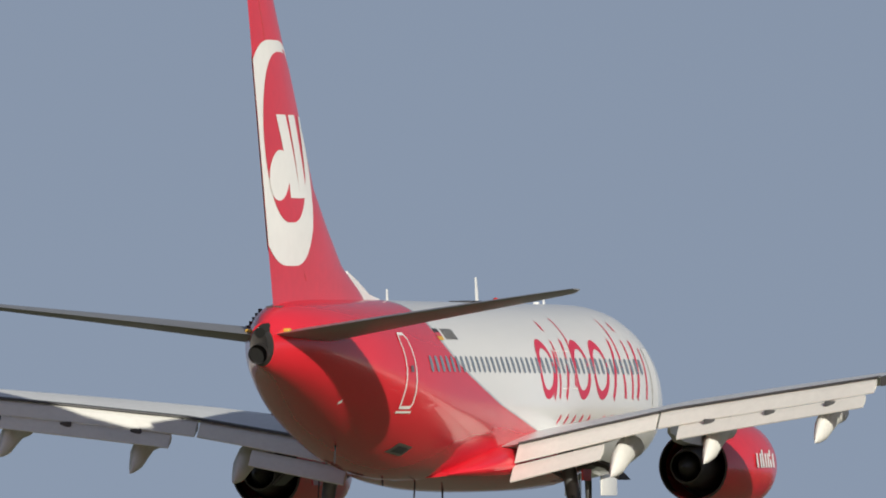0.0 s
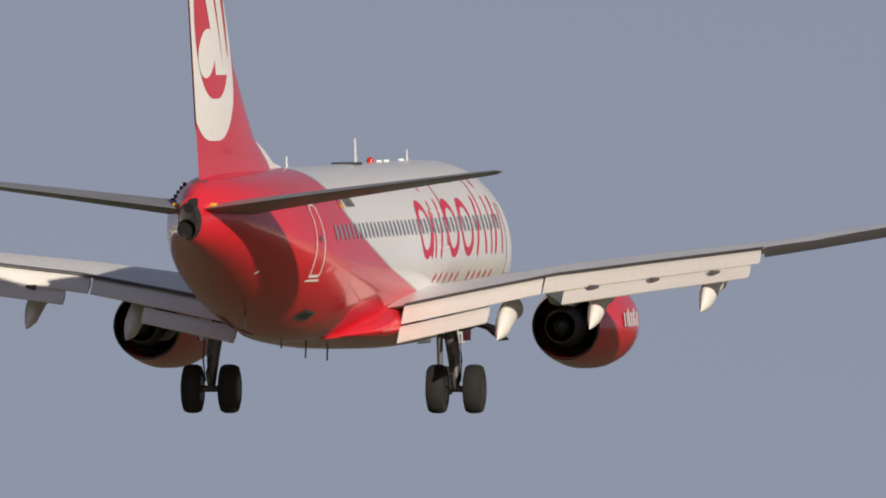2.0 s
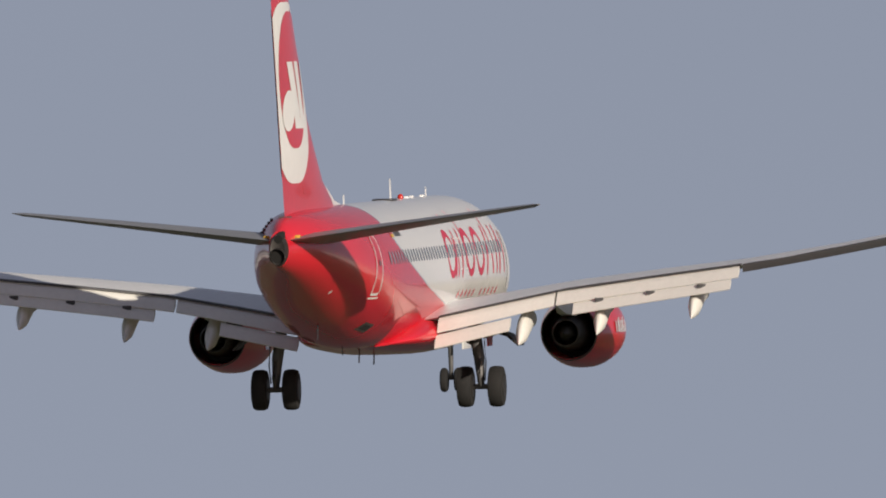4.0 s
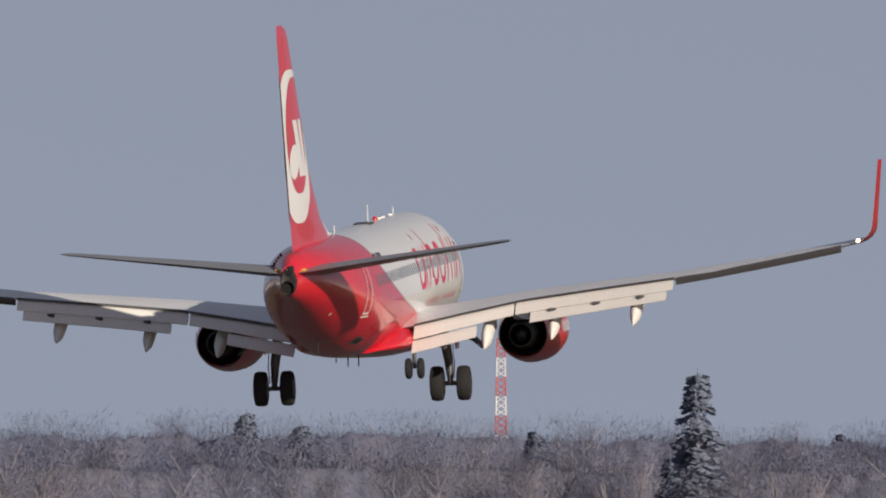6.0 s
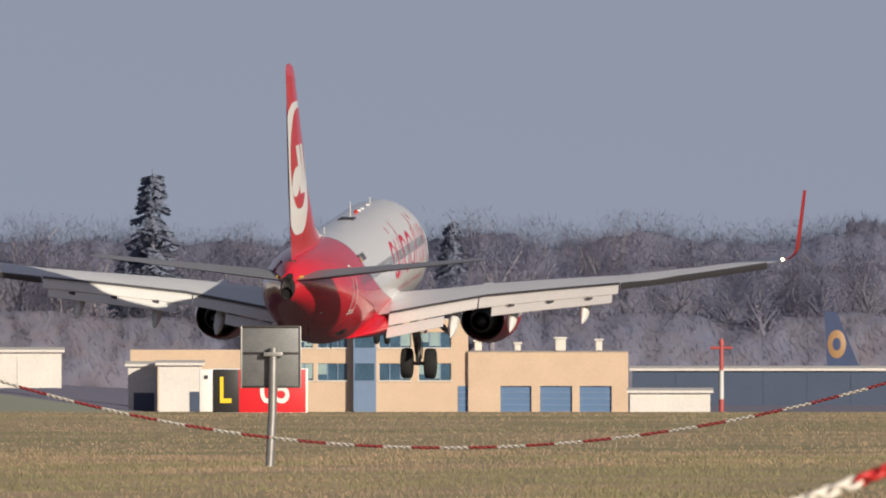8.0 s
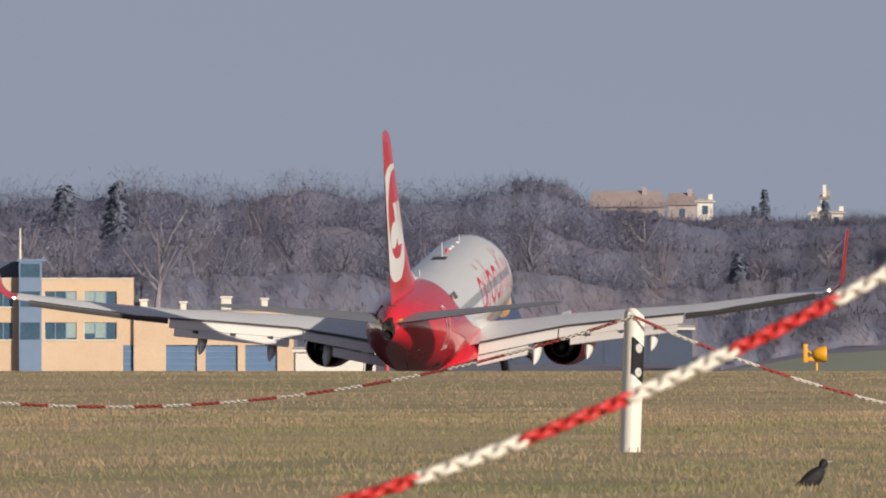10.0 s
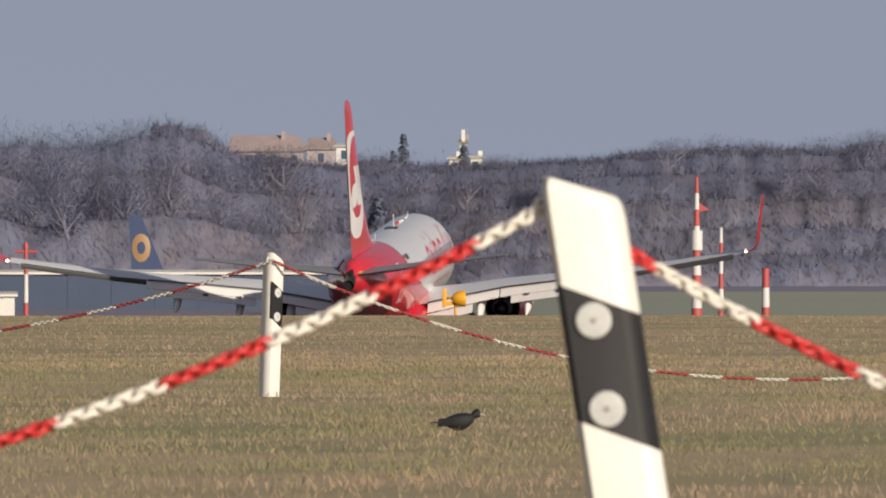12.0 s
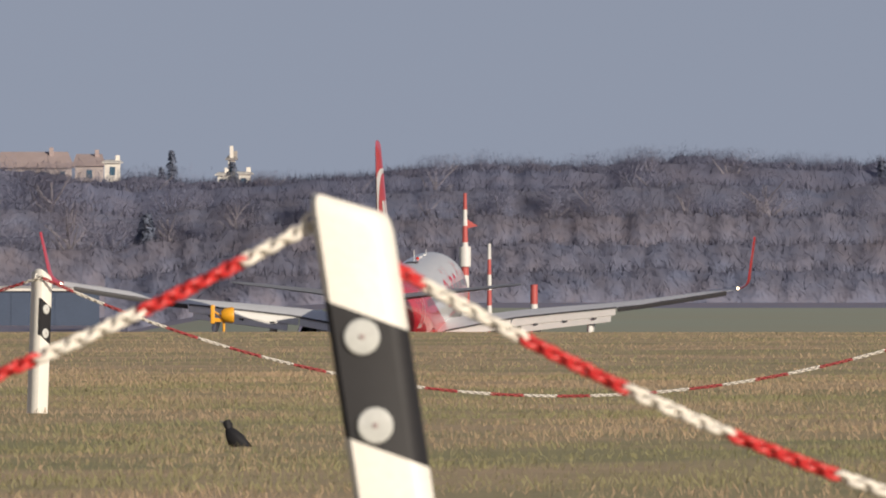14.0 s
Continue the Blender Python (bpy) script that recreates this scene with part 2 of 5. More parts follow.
def tube(points, radii, sides=10, caps=True):
    """A round bar along points."""
    rings = []
    pts = [Vector(p) for p in points]
    if not isinstance(radii, (list, tuple)):
        radii = [radii] * len(pts)
    for i, p in enumerate(pts):
        d = (pts[min(i + 1, len(pts) - 1)] - pts[max(i - 1, 0)]).normalized()
        q = d.to_track_quat("Z", "Y").to_matrix()
        rings.append([p + q @ Vector((math.cos(t) * radii[i], math.sin(t) * radii[i], 0)) for t in (2 * math.pi * k / sides for k in range(sides))])
    return loft(rings, True, caps)


def prism(outline, a, b, axis="x"):
    """A plate: an outline in the two other axes, from a to b along the axis."""
    def at(p, v):
        return {"x": (v, p[0], p[1]), "y": (p[0], v, p[1]), "z": (p[0], p[1], v)}[axis]
    return loft([[at(p, a) for p in outline], [at(p, b) for p in outline]])


def curve_at(table, x):
    """A smooth value between the rows (x, v...) of a table."""
    xs = [r[0] for r in table]
    i = max(0, min(len(xs) - 2, int(np.searchsorted(xs, x)) - 1))
    h = xs[i + 1] - xs[i]
    u = min(1, max(0, (x - xs[i]) / h))
    out = []
    for c in range(1, len(table[0])):
        def slope(j):
            lo, hi = max(0, j - 1), min(len(xs) - 1, j + 1)
            return (table[hi][c] - table[lo][c]) / (xs[hi] - xs[lo])
        p, q, m, n_ = table[i][c], table[i + 1][c], slope(i) * h, slope(i + 1) * h
        out.append((2 * u**3 - 3 * u * u + 1) * p + (u**3 - 2 * u * u + u) * m + (3 * u * u - 2 * u**3) * q + (u**3 - u * u) * n_)
    return out


def spot(mrad, dist, z=0.0):
    """A place by its bearing from the runway's direction (thousandths of a radian to the right) and its distance."""
    return Vector((dist * math.sin(mrad / 1000), dist * math.cos(mrad / 1000), z))


GROUND = [(0, 0), (300, 0), (560, 0), (700, -0.25), (850, -1.0), (1000, -1.75), (1250, -2.1), (1410, -3.1), (1510, -3.6), (2000, -4.3), (2700, -3.0), (2950, -2.7), (3150, -0.6), (3400, 1.5), (3700, 5), (4000, 10.5), (4200, 14), (4900, 16)]
RISE = [(0, -4.4), (1700, -4.4), (2300, -2.2), (2600, -0.7), (2850, 0.5), (3000, 2.2), (3150, 4.8), (3300, 6.5), (3700, 8.5), (4000, 11), (4200, 14), (4900, 16)]


PROFILE = [curve_at(GROUND, min(4890, 5 * i))[0] for i in range(1003)]
SLOPE = [curve_at(RISE, min(4890, 5 * i))[0] for i in range(1003)]


def ground_z(x, y):
    r = min(math.hypot(x, y), 4990)
    i = int(r / 5)
    z = PROFILE[i] + (PROFILE[i + 1] - PROFILE[i]) * (r / 5 - i)
    if r > 1700:
        a = 1000 * math.atan2(x, y)
        far = min(1, (r - 1700) / 900)
        far = far * far * (3 - 2 * far) * min(1, max(0, (3300 - r) / 350))
        z += far * 2.9 * min(1, max(0, (-130 - a) / 4))
        right = min(1, max(0, (a + 99) / 4)) * min(1, (r - 1700) / 300)
        z += (SLOPE[i] + (SLOPE[i + 1] - SLOPE[i]) * (r / 5 - i) - z) * right
    if 0 < r < 640:
        z += 0.025 * noise.noise(Vector((x * 0.06, y * 0.015, 0))) * min(1, r / 60)
    return z


# ---- ground, runway, grass ----
def build_ground():
    bm = bmesh.new()
    radii = [0.5, 5, 15, 30, 45, 60, 75, 90] + [90 + 12 * i for i in range(1, 48)] + [690, 740, 800, 870, 950, 1050, 1150, 1250, 1380, 1500, 1650, 1800, 2000, 2250, 2500, 2700, 2850, 2950, 3050, 3150, 3300, 3500, 3800, 4200, 4900]
    inner = [-200 + 4 * i for i in range(48)]
    angles = [a / 1000 for a in inner] + [(-8 + 250 + 200 * i) / 1000 for i in range(0, 29)]
    rows = []
    for r in radii:
        rows.append([bm.verts.new((r * math.sin(a), r * math.cos(a), ground_z(r * math.sin(a), r * math.cos(a)))) for a in angles])
    k = len(angles)
    for a, b in zip(rows, rows[1:]):
        for i in range(k):
            j = (i + 1) % k
            bm.faces.new((a[i], b[i], b[j], a[j]))
    bm.faces.new(rows[0])
    bmesh.ops.recalc_face_normals(bm, faces=bm.faces)
    m = bpy.data.materials.new("winter meadow")
    m.use_nodes = True
    n, l = m.node_tree.nodes, m.node_tree.links
    b = n["Principled BSDF"]
    b.inputs["Roughness"].default_value = 0.95
    tc = n.new("ShaderNodeTexCoord")
    noises = []
    for sc, st in ((0.035, (3.0, 1.0, 1)), (0.22, (2.5, 0.6, 1)), (6.0, (1, 1, 1))):
        mp, t = n.new("ShaderNodeMapping"), n.new("ShaderNodeTexNoise")
        mp.inputs["Scale"].default_value = st
        t.inputs["Scale"].default_value, t.inputs["Detail"].default_value = sc, 5
        l.new(tc.outputs["Object"], mp.inputs[0]), l.new(mp.outputs[0], t.inputs["Vector"])
        noises.append(t.outputs["Fac"])
    ramps = []
    for f, (c0, c1) in zip(noises, (((0.25, 0.24, 0.115), (0.47, 0.335, 0.215)), ((0.27, 0.25, 0.12), (0.46, 0.335, 0.21)))):
        r = n.new("ShaderNodeValToRGB")
        r.color_ramp.elements[0].position, r.color_ramp.elements[0].color = 0.42, (*c0, 1)
        r.color_ramp.elements[1].position, r.color_ramp.elements[1].color = 0.58, (*c1, 1)
        l.new(f, r.inputs[0])
        ramps.append(r.outputs[0])
    mx = n.new("ShaderNodeMix")
    mx.data_type = "RGBA"
    mx.inputs["Factor"].default_value = 0.5
    l.new(ramps[0], mx.inputs["A"]), l.new(ramps[1], mx.inputs["B"])
    hsv, mr = n.new("ShaderNodeHueSaturation"), n.new("ShaderNodeMapRange")
    mr.inputs["To Min"].default_value, mr.inputs["To Max"].default_value = 0.65, 1.35
    l.new(noises[2], mr.inputs["Value"]), l.new(mr.outputs[0], hsv.inputs["Value"]), l.new(mx.outputs["Result"], hsv.inputs["Color"])
    l.new(hsv.outputs[0], b.inputs["Base Color"])
    bn = n.new("ShaderNodeBump")
    bn.inputs["Strength"].default_value, bn.inputs["Distance"].default_value = 0.8, 0.05
    l.new(noises[2], bn.inputs["Height"]), l.new(bn.outputs["Normal"], b.inputs["Normal"])
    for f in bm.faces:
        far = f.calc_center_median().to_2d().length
        # past 2740 m the slope takes the wood's haze-mixed colour
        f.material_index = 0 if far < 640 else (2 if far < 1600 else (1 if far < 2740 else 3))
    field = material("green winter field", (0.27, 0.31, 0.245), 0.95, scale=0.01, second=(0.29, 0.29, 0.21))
    # Unseen strip, 640 to 1600 m: darkened to cut light bounced onto the airliner.
    verge = material("unseen low-bounce verge", (0.11, 0.105, 0.055), 0.95, scale=0.02, second=(0.09, 0.10, 0.05))
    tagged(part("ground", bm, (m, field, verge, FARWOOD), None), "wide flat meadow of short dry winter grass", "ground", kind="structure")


build_ground()


def build_runway():
    bm = bmesh.new()
    prev = None
    for y in range(850, 2700, 50):
        row = []
        for x in (-159, -136, -113):
            row.append(bm.verts.new((x, y, max(ground_z(-159, y), ground_z(-113, y)) + 0.06)))
        if prev:
            for i in (0, 1):
                bm.faces.new((prev[i], prev[i + 1], row[i + 1], row[i]))
        prev = row
    tagged(part("runway", bm, ASPHALT, None), "long grey asphalt runway behind the meadow", "runway", kind="structure")


build_runway()


def grass(name, r0, r1, count, tall, width, mat, label, green=1, lo=-153, hi=-58):
    rnd = random.Random(name)
    verts, faces = [], []
    for _ in range(count):
        u = rnd.random()
        r = math.sqrt(r0 * r0 + u * (r1 * r1 - r0 * r0))
        a = rnd.uniform(lo, hi) / 1000
        x, y = r * math.sin(a), r * math.cos(a)
        clump = noise.noise(Vector((x * 0.9, y * 0.25, 3)))
        patch = green * (noise.noise(Vector((x * 0.45, y * 0.09, 8))) + 0.6 * noise.noise(Vector((x * 0.12, y * 0.03, 5))))
        if clump < rnd.uniform(-0.6, 0.25) or patch < rnd.uniform(-0.2, 0.08):
            continue
        z = ground_z(x, y) - 0.01
        h = tall * rnd.uniform(0.45, 1.0) * (0.8 + 0.6 * max(0, clump))
        w = width * rnd.uniform(0.6, 1.3)
        t = rnd.uniform(0, math.pi)
        dx, dy = math.cos(t) * w / 2, math.sin(t) * w / 2
        lx, ly = rnd.gauss(0, 0.28) * h, rnd.gauss(0, 0.28) * h
        k = len(verts)
        verts += [(x - dx, y - dy, z), (x + dx, y + dy, z), (x + dx * 0.7 + lx * 0.4, y + dy * 0.7 + ly * 0.4, z + h * 0.6), (x + lx, y + ly, z + h)]
        faces += [(k, k + 1, k + 2), (k, k + 2, k + 3)]
    me = bpy.data.meshes.new(name)
    me.from_pydata(verts, [], faces)
    me.materials.append(mat)
    tagged(new(name, me), label, "grass", kind="stuff")


GRASSGREEN = material("green grass blades", (0.235, 0.24, 0.115), 0.85, second=(0.31, 0.27, 0.15), scale=0.15, island=0.14, through_light=0.3)
GRASSDRY = material("straw grass blades", (0.46, 0.335, 0.225), 0.85, second=(0.39, 0.30, 0.19), scale=0.15, island=0.14, through_light=0.3)


# ---- the airliner ----
# aft: metres behind the nose; heights from the wheels' foot; the origin is 20 m aft and 3.3 m up
def P(aft, right, up):
    return Vector((right, 20 - aft, up - 3.3))


BODY = [  # aft, top, bottom, half width
    (1.6, 3.05, 2.85, 0.10), (1.95, 3.45, 2.42, 0.55), (2.6, 3.85, 2.05, 0.98), (3.6, 4.45, 1.72, 1.38), (4.8, 5.08, 1.52, 1.66), (6.2, 5.36, 1.42, 1.82),
    (8.1, 5.43, 1.40, 1.88), (12, 5.43, 1.40, 1.88), (20, 5.43, 1.40, 1.88), (26, 5.43, 1.42, 1.88), (28, 5.43, 1.58, 1.86), (30, 5.43, 1.98, 1.76), (32, 5.42, 2.45, 1.56),
    (34, 5.40, 3.0, 1.24), (35.5, 5.34, 3.38, 0.93), (36.7, 5.22, 3.66, 0.58), (37.4, 5.04, 3.80, 0.38), (37.8, 4.86, 3.90, 0.28)]


def side(aft, up, out=0.0):
    """A point on the body's right flank, lifted off by out."""
    top, bot, hw = curve_at(BODY, aft)
    zc, h = (top + bot) / 2 - 0.1 * (top - bot) / 4, (top - bot) / 2
    s = max(-0.999, min(0.999, (up - zc) / (top - zc if up > zc else zc - bot)))
    y = hw * math.sqrt(1 - s * s)
    nrm = Vector((y / hw / hw, 0, s / h)).normalized()
    return P(aft, y, up) + nrm * out


def ring(aft, sides=56):
    top, bot, hw = curve_at(BODY, aft)
    zc = (top + bot) / 2 - 0.1 * (top - bot) / 4
    pts = []
    for k in range(sides):
        t = 2 * math.pi * k / sides
        c = math.cos(t)
        pts.append(P(aft, hw * math.sin(t), zc + c * (top - zc if c > 0 else zc - bot)))
    return pts


def strip(path, width, out, mirror=False, steps=6):
    """A painted stroke on the flank along a path of (aft, up)."""
    bm = bmesh.new()
    pts = []
    for (a0, z0), (a1, z1) in zip(path, path[1:]):
        for k in range(steps):
            pts.append((a0 + (a1 - a0) * k / steps, z0 + (z1 - z0) * k / steps))
    pts.append(path[-1])
    prev = None
    for i, (a, z) in enumerate(pts):
        p, q = pts[max(0, i - 1)], pts[min(len(pts) - 1, i + 1)]
        dx, dz = q[0] - p[0], q[1] - p[1]
        s = math.hypot(dx, dz) or 1
        w = width[0] + (width[1] - width[0]) * i / (len(pts) - 1) if isinstance(width, tuple) else width
        nx, nz = -dz / s * w / 2, dx / s * w / 2
        row = []
        for f in (-1, 0, 1):
            v = side(a + nx * f, z + nz * f, out)
            if mirror:
                v.x = -v.x
            row.append(bm.verts.new(v))
        if prev:
            for j in (0, 1):
                bm.faces.new((prev[j], prev[j + 1], row[j + 1], row[j]))
        prev = row
    bmesh.ops.recalc_face_normals(bm, faces=bm.faces)
    return bm


def oval_path(a, z, ra, rz, lean=0.0, start=0, end=360, n=20):
    return [(a + ra * math.cos(radians(start + (end - start) * k / n)) + lean * math.sin(radians(start + (end - start) * k / n)) * rz, z + rz * math.sin(radians(start + (end - start) * k / n))) for k in range(n + 1)]


def airfoil(le, chord, right, up, thick, n=14, twist=0.0, droop=0.0):
    """A wing section that runs aft from its leading edge."""
    pts = []
    for k in range(2 * n):
        u = k / n if k <= n else 2 - k / n
        x = u * u * (3 - 2 * u) * 0.6 + u * 0.4
        t = thick * 5 * (0.2969 * math.sqrt(x) - 0.126 * x - 0.3516 * x * x + 0.2843 * x**3 - 0.1015 * x**4) * chord
        s = 1.1 if k <= n else -0.9
        pts.append(P(le + x * chord, right, up + s * t - x * chord * math.tan(radians(twist)) + droop * x * x))
    return pts


WING = [  # right, leading edge aft, trailing edge aft, height of the trailing edge, thickness
    (0.9, 13.6, 21.05, 2.04, 0.10), (1.9, 14.4, 21.1, 2.20, 0.10), (3.6, 16.0, 21.3, 2.54, 0.095), (5.6, 17.4, 21.6, 2.92, 0.09), (8.0, 18.7, 22.35, 3.22, 0.09),
    (10.7, 20.2, 23.3, 3.54, 0.085), (13.5, 21.6, 24.1, 3.98, 0.085), (16.2, 22.85, 24.9, 4.46, 0.085), (16.9, 23.25, 25.1, 4.60, 0.085)]


def build_airliner():
    plane = thing("airliner", "red and white twin-engine passenger jet landing with flaps and wheels down", "airliner")
    # body
    rings = [ring(a) for a in [1.6, 1.72, 1.95, 2.25, 2.6, 3.1, 3.6, 4.2, 4.8, 5.5, 6.2, 7.1, 8.1, 9, 10, 12, 14, 16, 18, 20, 22, 24, 25, 26, 27, 28, 29, 30, 31, 32, 33, 34, 34.8, 35.5, 36.1, 36.7, 37.1, 37.4, 37.8]]
    body = part("fuselage", loft(rings), LIVERY, plane, "white body with a glossy red tail and belly")
    # belly fairing round the wing
    fr = []
    for a, hw, bot, top in ((12.2, 1.2, 1.5, 1.9), (13.2, 1.75, 1.28, 2.2), (15, 2.05, 1.16, 2.5), (18, 2.12, 1.13, 2.55), (20, 2.05, 1.16, 2.45), (21.5, 1.95, 1.25, 2.2), (23, 1.6, 1.36, 1.9), (24, 1.0, 1.45, 1.6)):
        fr.append([P(a, hw * math.copysign(abs(math.sin(t)) ** 0.7, math.sin(t)), (top + bot) / 2 + math.cos(t) * (top - bot) / 2) for t in (2 * math.pi * k / 32 for k in range(32))])
    part("belly_fairing", loft(fr), LIVERY, plane)
    # exhaust end of the tail cone
    cone = part("tail_cone", loft([[P(a, w * math.sin(t), zc + h * math.cos(t)) for t in (2 * math.pi * k / 28 for k in range(28))] for a, w, h, zc in ((37.74, 0.272, 0.44, 4.34), (37.95, 0.25, 0.43, 4.34), (38.12, 0.20, 0.38, 4.33), (38.08, 0.12, 0.22, 4.25))]), SOOT, plane, "dark metal tail cone end")
    part("exhaust_pipe", tube([P(37.7, 0.0, 4.24), P(38.26, 0.0, 4.16)], [0.225, 0.215], 24, False), SOOT, plane, "sooty round exhaust")
    # black end plugs stand for the shaded depth of exhaust and intake
    part("exhaust_throat", tube([P(37.9, 0.0, 4.21), P(38.14, 0.0, 4.175)], [0.18, 0.205], 24, True), HOLEBLACK, plane)
    part("tail_intake", tube([P(37.6, 0.06, 4.76), P(38.13, 0.03, 4.64)], [0.14, 0.115], 16, True), HOLEBLACK, plane)
    # nose windows
    for s in (-1, 1):
        for k, (a0, a1, z0, z1) in enumerate(((3.35, 3.85, 3.95, 4.4), (3.9, 4.55, 4.0, 4.6))):
            bm = strip([((a0 + a1) / 2, z0), ((a0 + a1) / 2 + 0.1, z1)], a1 - a0, 0.012, s < 0)
            part("cockpit_window", bm, PANE, plane)
    # cabin windows, each a rounded pane
    shapes = {}
    for s in (1, -1):
        for k in range(46):
            a = 7.6 + 0.508 * k
            if a > 29.3:
                break
            bm = bmesh.new()
            c = side(a, 3.93, 0.006)
            vs = []
            for q in range(12):
                t = 2 * math.pi * q / 12
                e = 0.62
                v = side(a + 0.125 * math.copysign(abs(math.cos(t)) ** e, math.cos(t)), 3.97 + 0.185 * math.copysign(abs(math.sin(t)) ** e, math.sin(t)), 0.010)
                v.x *= s
                vs.append(bm.verts.new(v))
            bm.faces.new(vs if s > 0 else vs[::-1])
            part("cabin_window", bm, PANE, plane, smooth=False)
    # rear service doors with their painted outline and handle
    for s in (1, -1):
        loop = [(30.35, 3.0), (30.95, 3.0), (31.0, 3.2), (30.95, 4.5), (30.85, 4.62), (30.45, 4.62), (30.3, 4.5), (30.28, 3.1), (30.35, 3.0)]
        door = part("service_door", strip([(30.64, 3.02), (30.64, 4.6)], 0.62, 0.010, s < 0, 10), RED, plane, "red service door outlined in white")
        part("door_outline", strip(loop, 0.065, 0.016, s < 0), WHITE, door)
        part("door_handle", strip([(30.62, 3.78), (30.62, 3.92)], 0.2, 0.03, s < 0), METAL, door)
        part("door_sill", strip([(30.2, 2.9), (31.02, 2.9)], 0.05, 0.02, s < 0), FLAP, door)
        fd = part("front_door", strip([(6.2, 2.75), (6.2, 4.4)], 0.8, 0.008, s < 0, 8), WHITE, plane)
    # wing exit hatches
    for s in (1, -1):
        for a in (14.9, 15.9):
            part("hatch_outline", strip([(a - 0.26, 3.45), (a + 0.26, 3.45), (a + 0.26, 4.3), (a - 0.26, 4.3), (a - 0.26, 3.45)], 0.02, 0.008, s < 0), FLAP, plane)
    # titles as plain strokes and ovals
    for s in (1, -1):
        m = s < 0
        def stroke(path, w):
            part("title_stroke", strip(path, w, 0.005, m, 4), TITLE, plane)
        for a in (17.42, 13.82, 11.88):                 # three leaning rings
            stroke(oval_path(a, 3.89, 0.70, 0.58, -0.32, 95, 455, 28), 0.21)
        for a_top, a_low, z_top, w in ((16.2, 17.0, 4.30, 0.20), (15.88, 16.46, 4.54, 0.17), (14.85, 15.76, 4.56, 0.20), (9.85, 10.88, 4.58, 0.20), (8.45, 8.93, 4.57, 0.17), (7.62, 8.37, 4.56, 0.21), (7.02, 7.35, 4.40, 0.16)):
            stroke([(a_top, z_top), (a_top + (a_low - a_top) * 0.45, z_top - (z_top - 3.23) * 0.45), (a_low, 3.23)], (w * 0.8, w))
        stroke([(13.95, 5.06), (14.15, 4.59), (14.5, 4.07), (14.75, 3.5)], (0.08, 0.2))
        stroke([(9.13, 5.05), (9.37, 4.61), (9.6, 3.96), (9.65, 3.24)], (0.08, 0.22))
        stroke([(15.78, 4.98), (15.86, 4.77)], (0.12, 0.17))
        stroke([(8.33, 4.98), (8.41, 4.79)], (0.12, 0.17))
        # web line under the windows, illegible: short bars
        for k in range(11):
            if k != 5:
                stroke([(16.4 - 0.75 * k, 2.66), (16.1 - 0.75 * k, 2.84)], 0.10)
        # flag and registration bars
        for k, fm in enumerate((INK, RED, GOLD)):
            part("flag_stripe", strip([(27.2, 4.72 - 0.085 * k), (26.7, 4.72 - 0.085 * k)], 0.085, 0.010, m, 4), fm, plane)
        for k in range(5):
            part("registration_bar", strip([(26.35 - 0.24 * k, 4.52), (26.35 - 0.24 * k, 4.76)], 0.13, 0.010, m, 4), INK, plane)
    # fin
    LE = [(5.0, 27.2), (5.6, 28.6), (6.15, 30.4), (7.0, 31.85), (7.85, 33.0), (12.0, 36.45), (12.37, 36.9), (12.51, 37.5)]
    def fin_te(z):
        return 36.72 + (z - 5.22) * 0.30
    def fin_le(z):
        return float(np.interp(z, [p[0] for p in LE], [p[1] for p in LE]))
    def fin_half(aft, z):
        le, te = fin_le(z), fin_te(z)
        x = min(1, max(0, (aft - le) / (te - le)))
        c = min(te - le, 5.5)
        return 0.105 * 5 * (0.2969 * math.sqrt(x) - 0.126 * x - 0.3516 * x * x + 0.2843 * x**3 - 0.1015 * x**4) * c + 0.003
    rg = []
    for z in (5.0, 5.3, 5.6, 5.85, 6.15, 6.5, 7.0, 7.4, 7.85, 8.6, 9.6, 10.6, 11.5, 12.0, 12.2, 12.37, 12.47, 12.51):
        le, te = fin_le(z), fin_te(min(z, 12.27))
        n = 16
        pts = []
        squeeze = 1.0 if z < 12.3 else (0.75 if z < 12.4 else 0.3)
        for k in range(2 * n):
            u = k / n if k <= n else 2 - k / n
            a = le + (te - le) * (u * u * 0.4 + u * 0.6)
            pts.append(P(a, (1 if k <= n else -1) * (fin_half(a, z) if u > 0 else 0) * squeeze, z))
        rg.append(pts)
    fin = part("fin", loft(rg), RED, plane, "tall red fin with white oval emblem")
    dorsal = part("dorsal_fin", loft([[P(a, -w, 5.2), P(a, w, 5.2), P(a, w * 0.25, z), P(a, -w * 0.25, z)] for a, w, z in ((26.3, 0.03, 5.44), (27.4, 0.07, 5.55), (28.6, 0.12, 5.85), (29.6, 0.15, 6.05))]), WHITE, plane, "white leading fillet of the fin")
    def on_fin(outline, lift, s):
        bm = bmesh.new()
        bands = 26
        zs = [p[1] for p in outline]
        zl, zh = min(zs), max(zs)
        def span(z):
            hits = []
            for (a0, z0), (a1, z1) in zip(outline, outline[1:] + outline[:1]):
                if (z0 - z) * (z1 - z) <= 0 and z0 != z1:
                    hits.append(a0 + (a1 - a0) * (z - z0) / (z1 - z0))
            return min(hits), max(hits)
        prev = None
        for k in range(bands + 1):
            z = zl + (zh - zl) * (0.003 + 0.994 * (0.5 - 0.5 * math.cos(math.pi * k / bands)))
            a0, a1 = span(z)
            a1 = min(a1, fin_te(z) - 0.005)
            a0 = max(a0, fin_le(z) + 0.02)
            row = [bm.verts.new(P(a0 + (a1 - a0) * q / 5, s * (fin_half(a0 + (a1 - a0) * q / 5, z) + lift), z)) for q in range(6)]
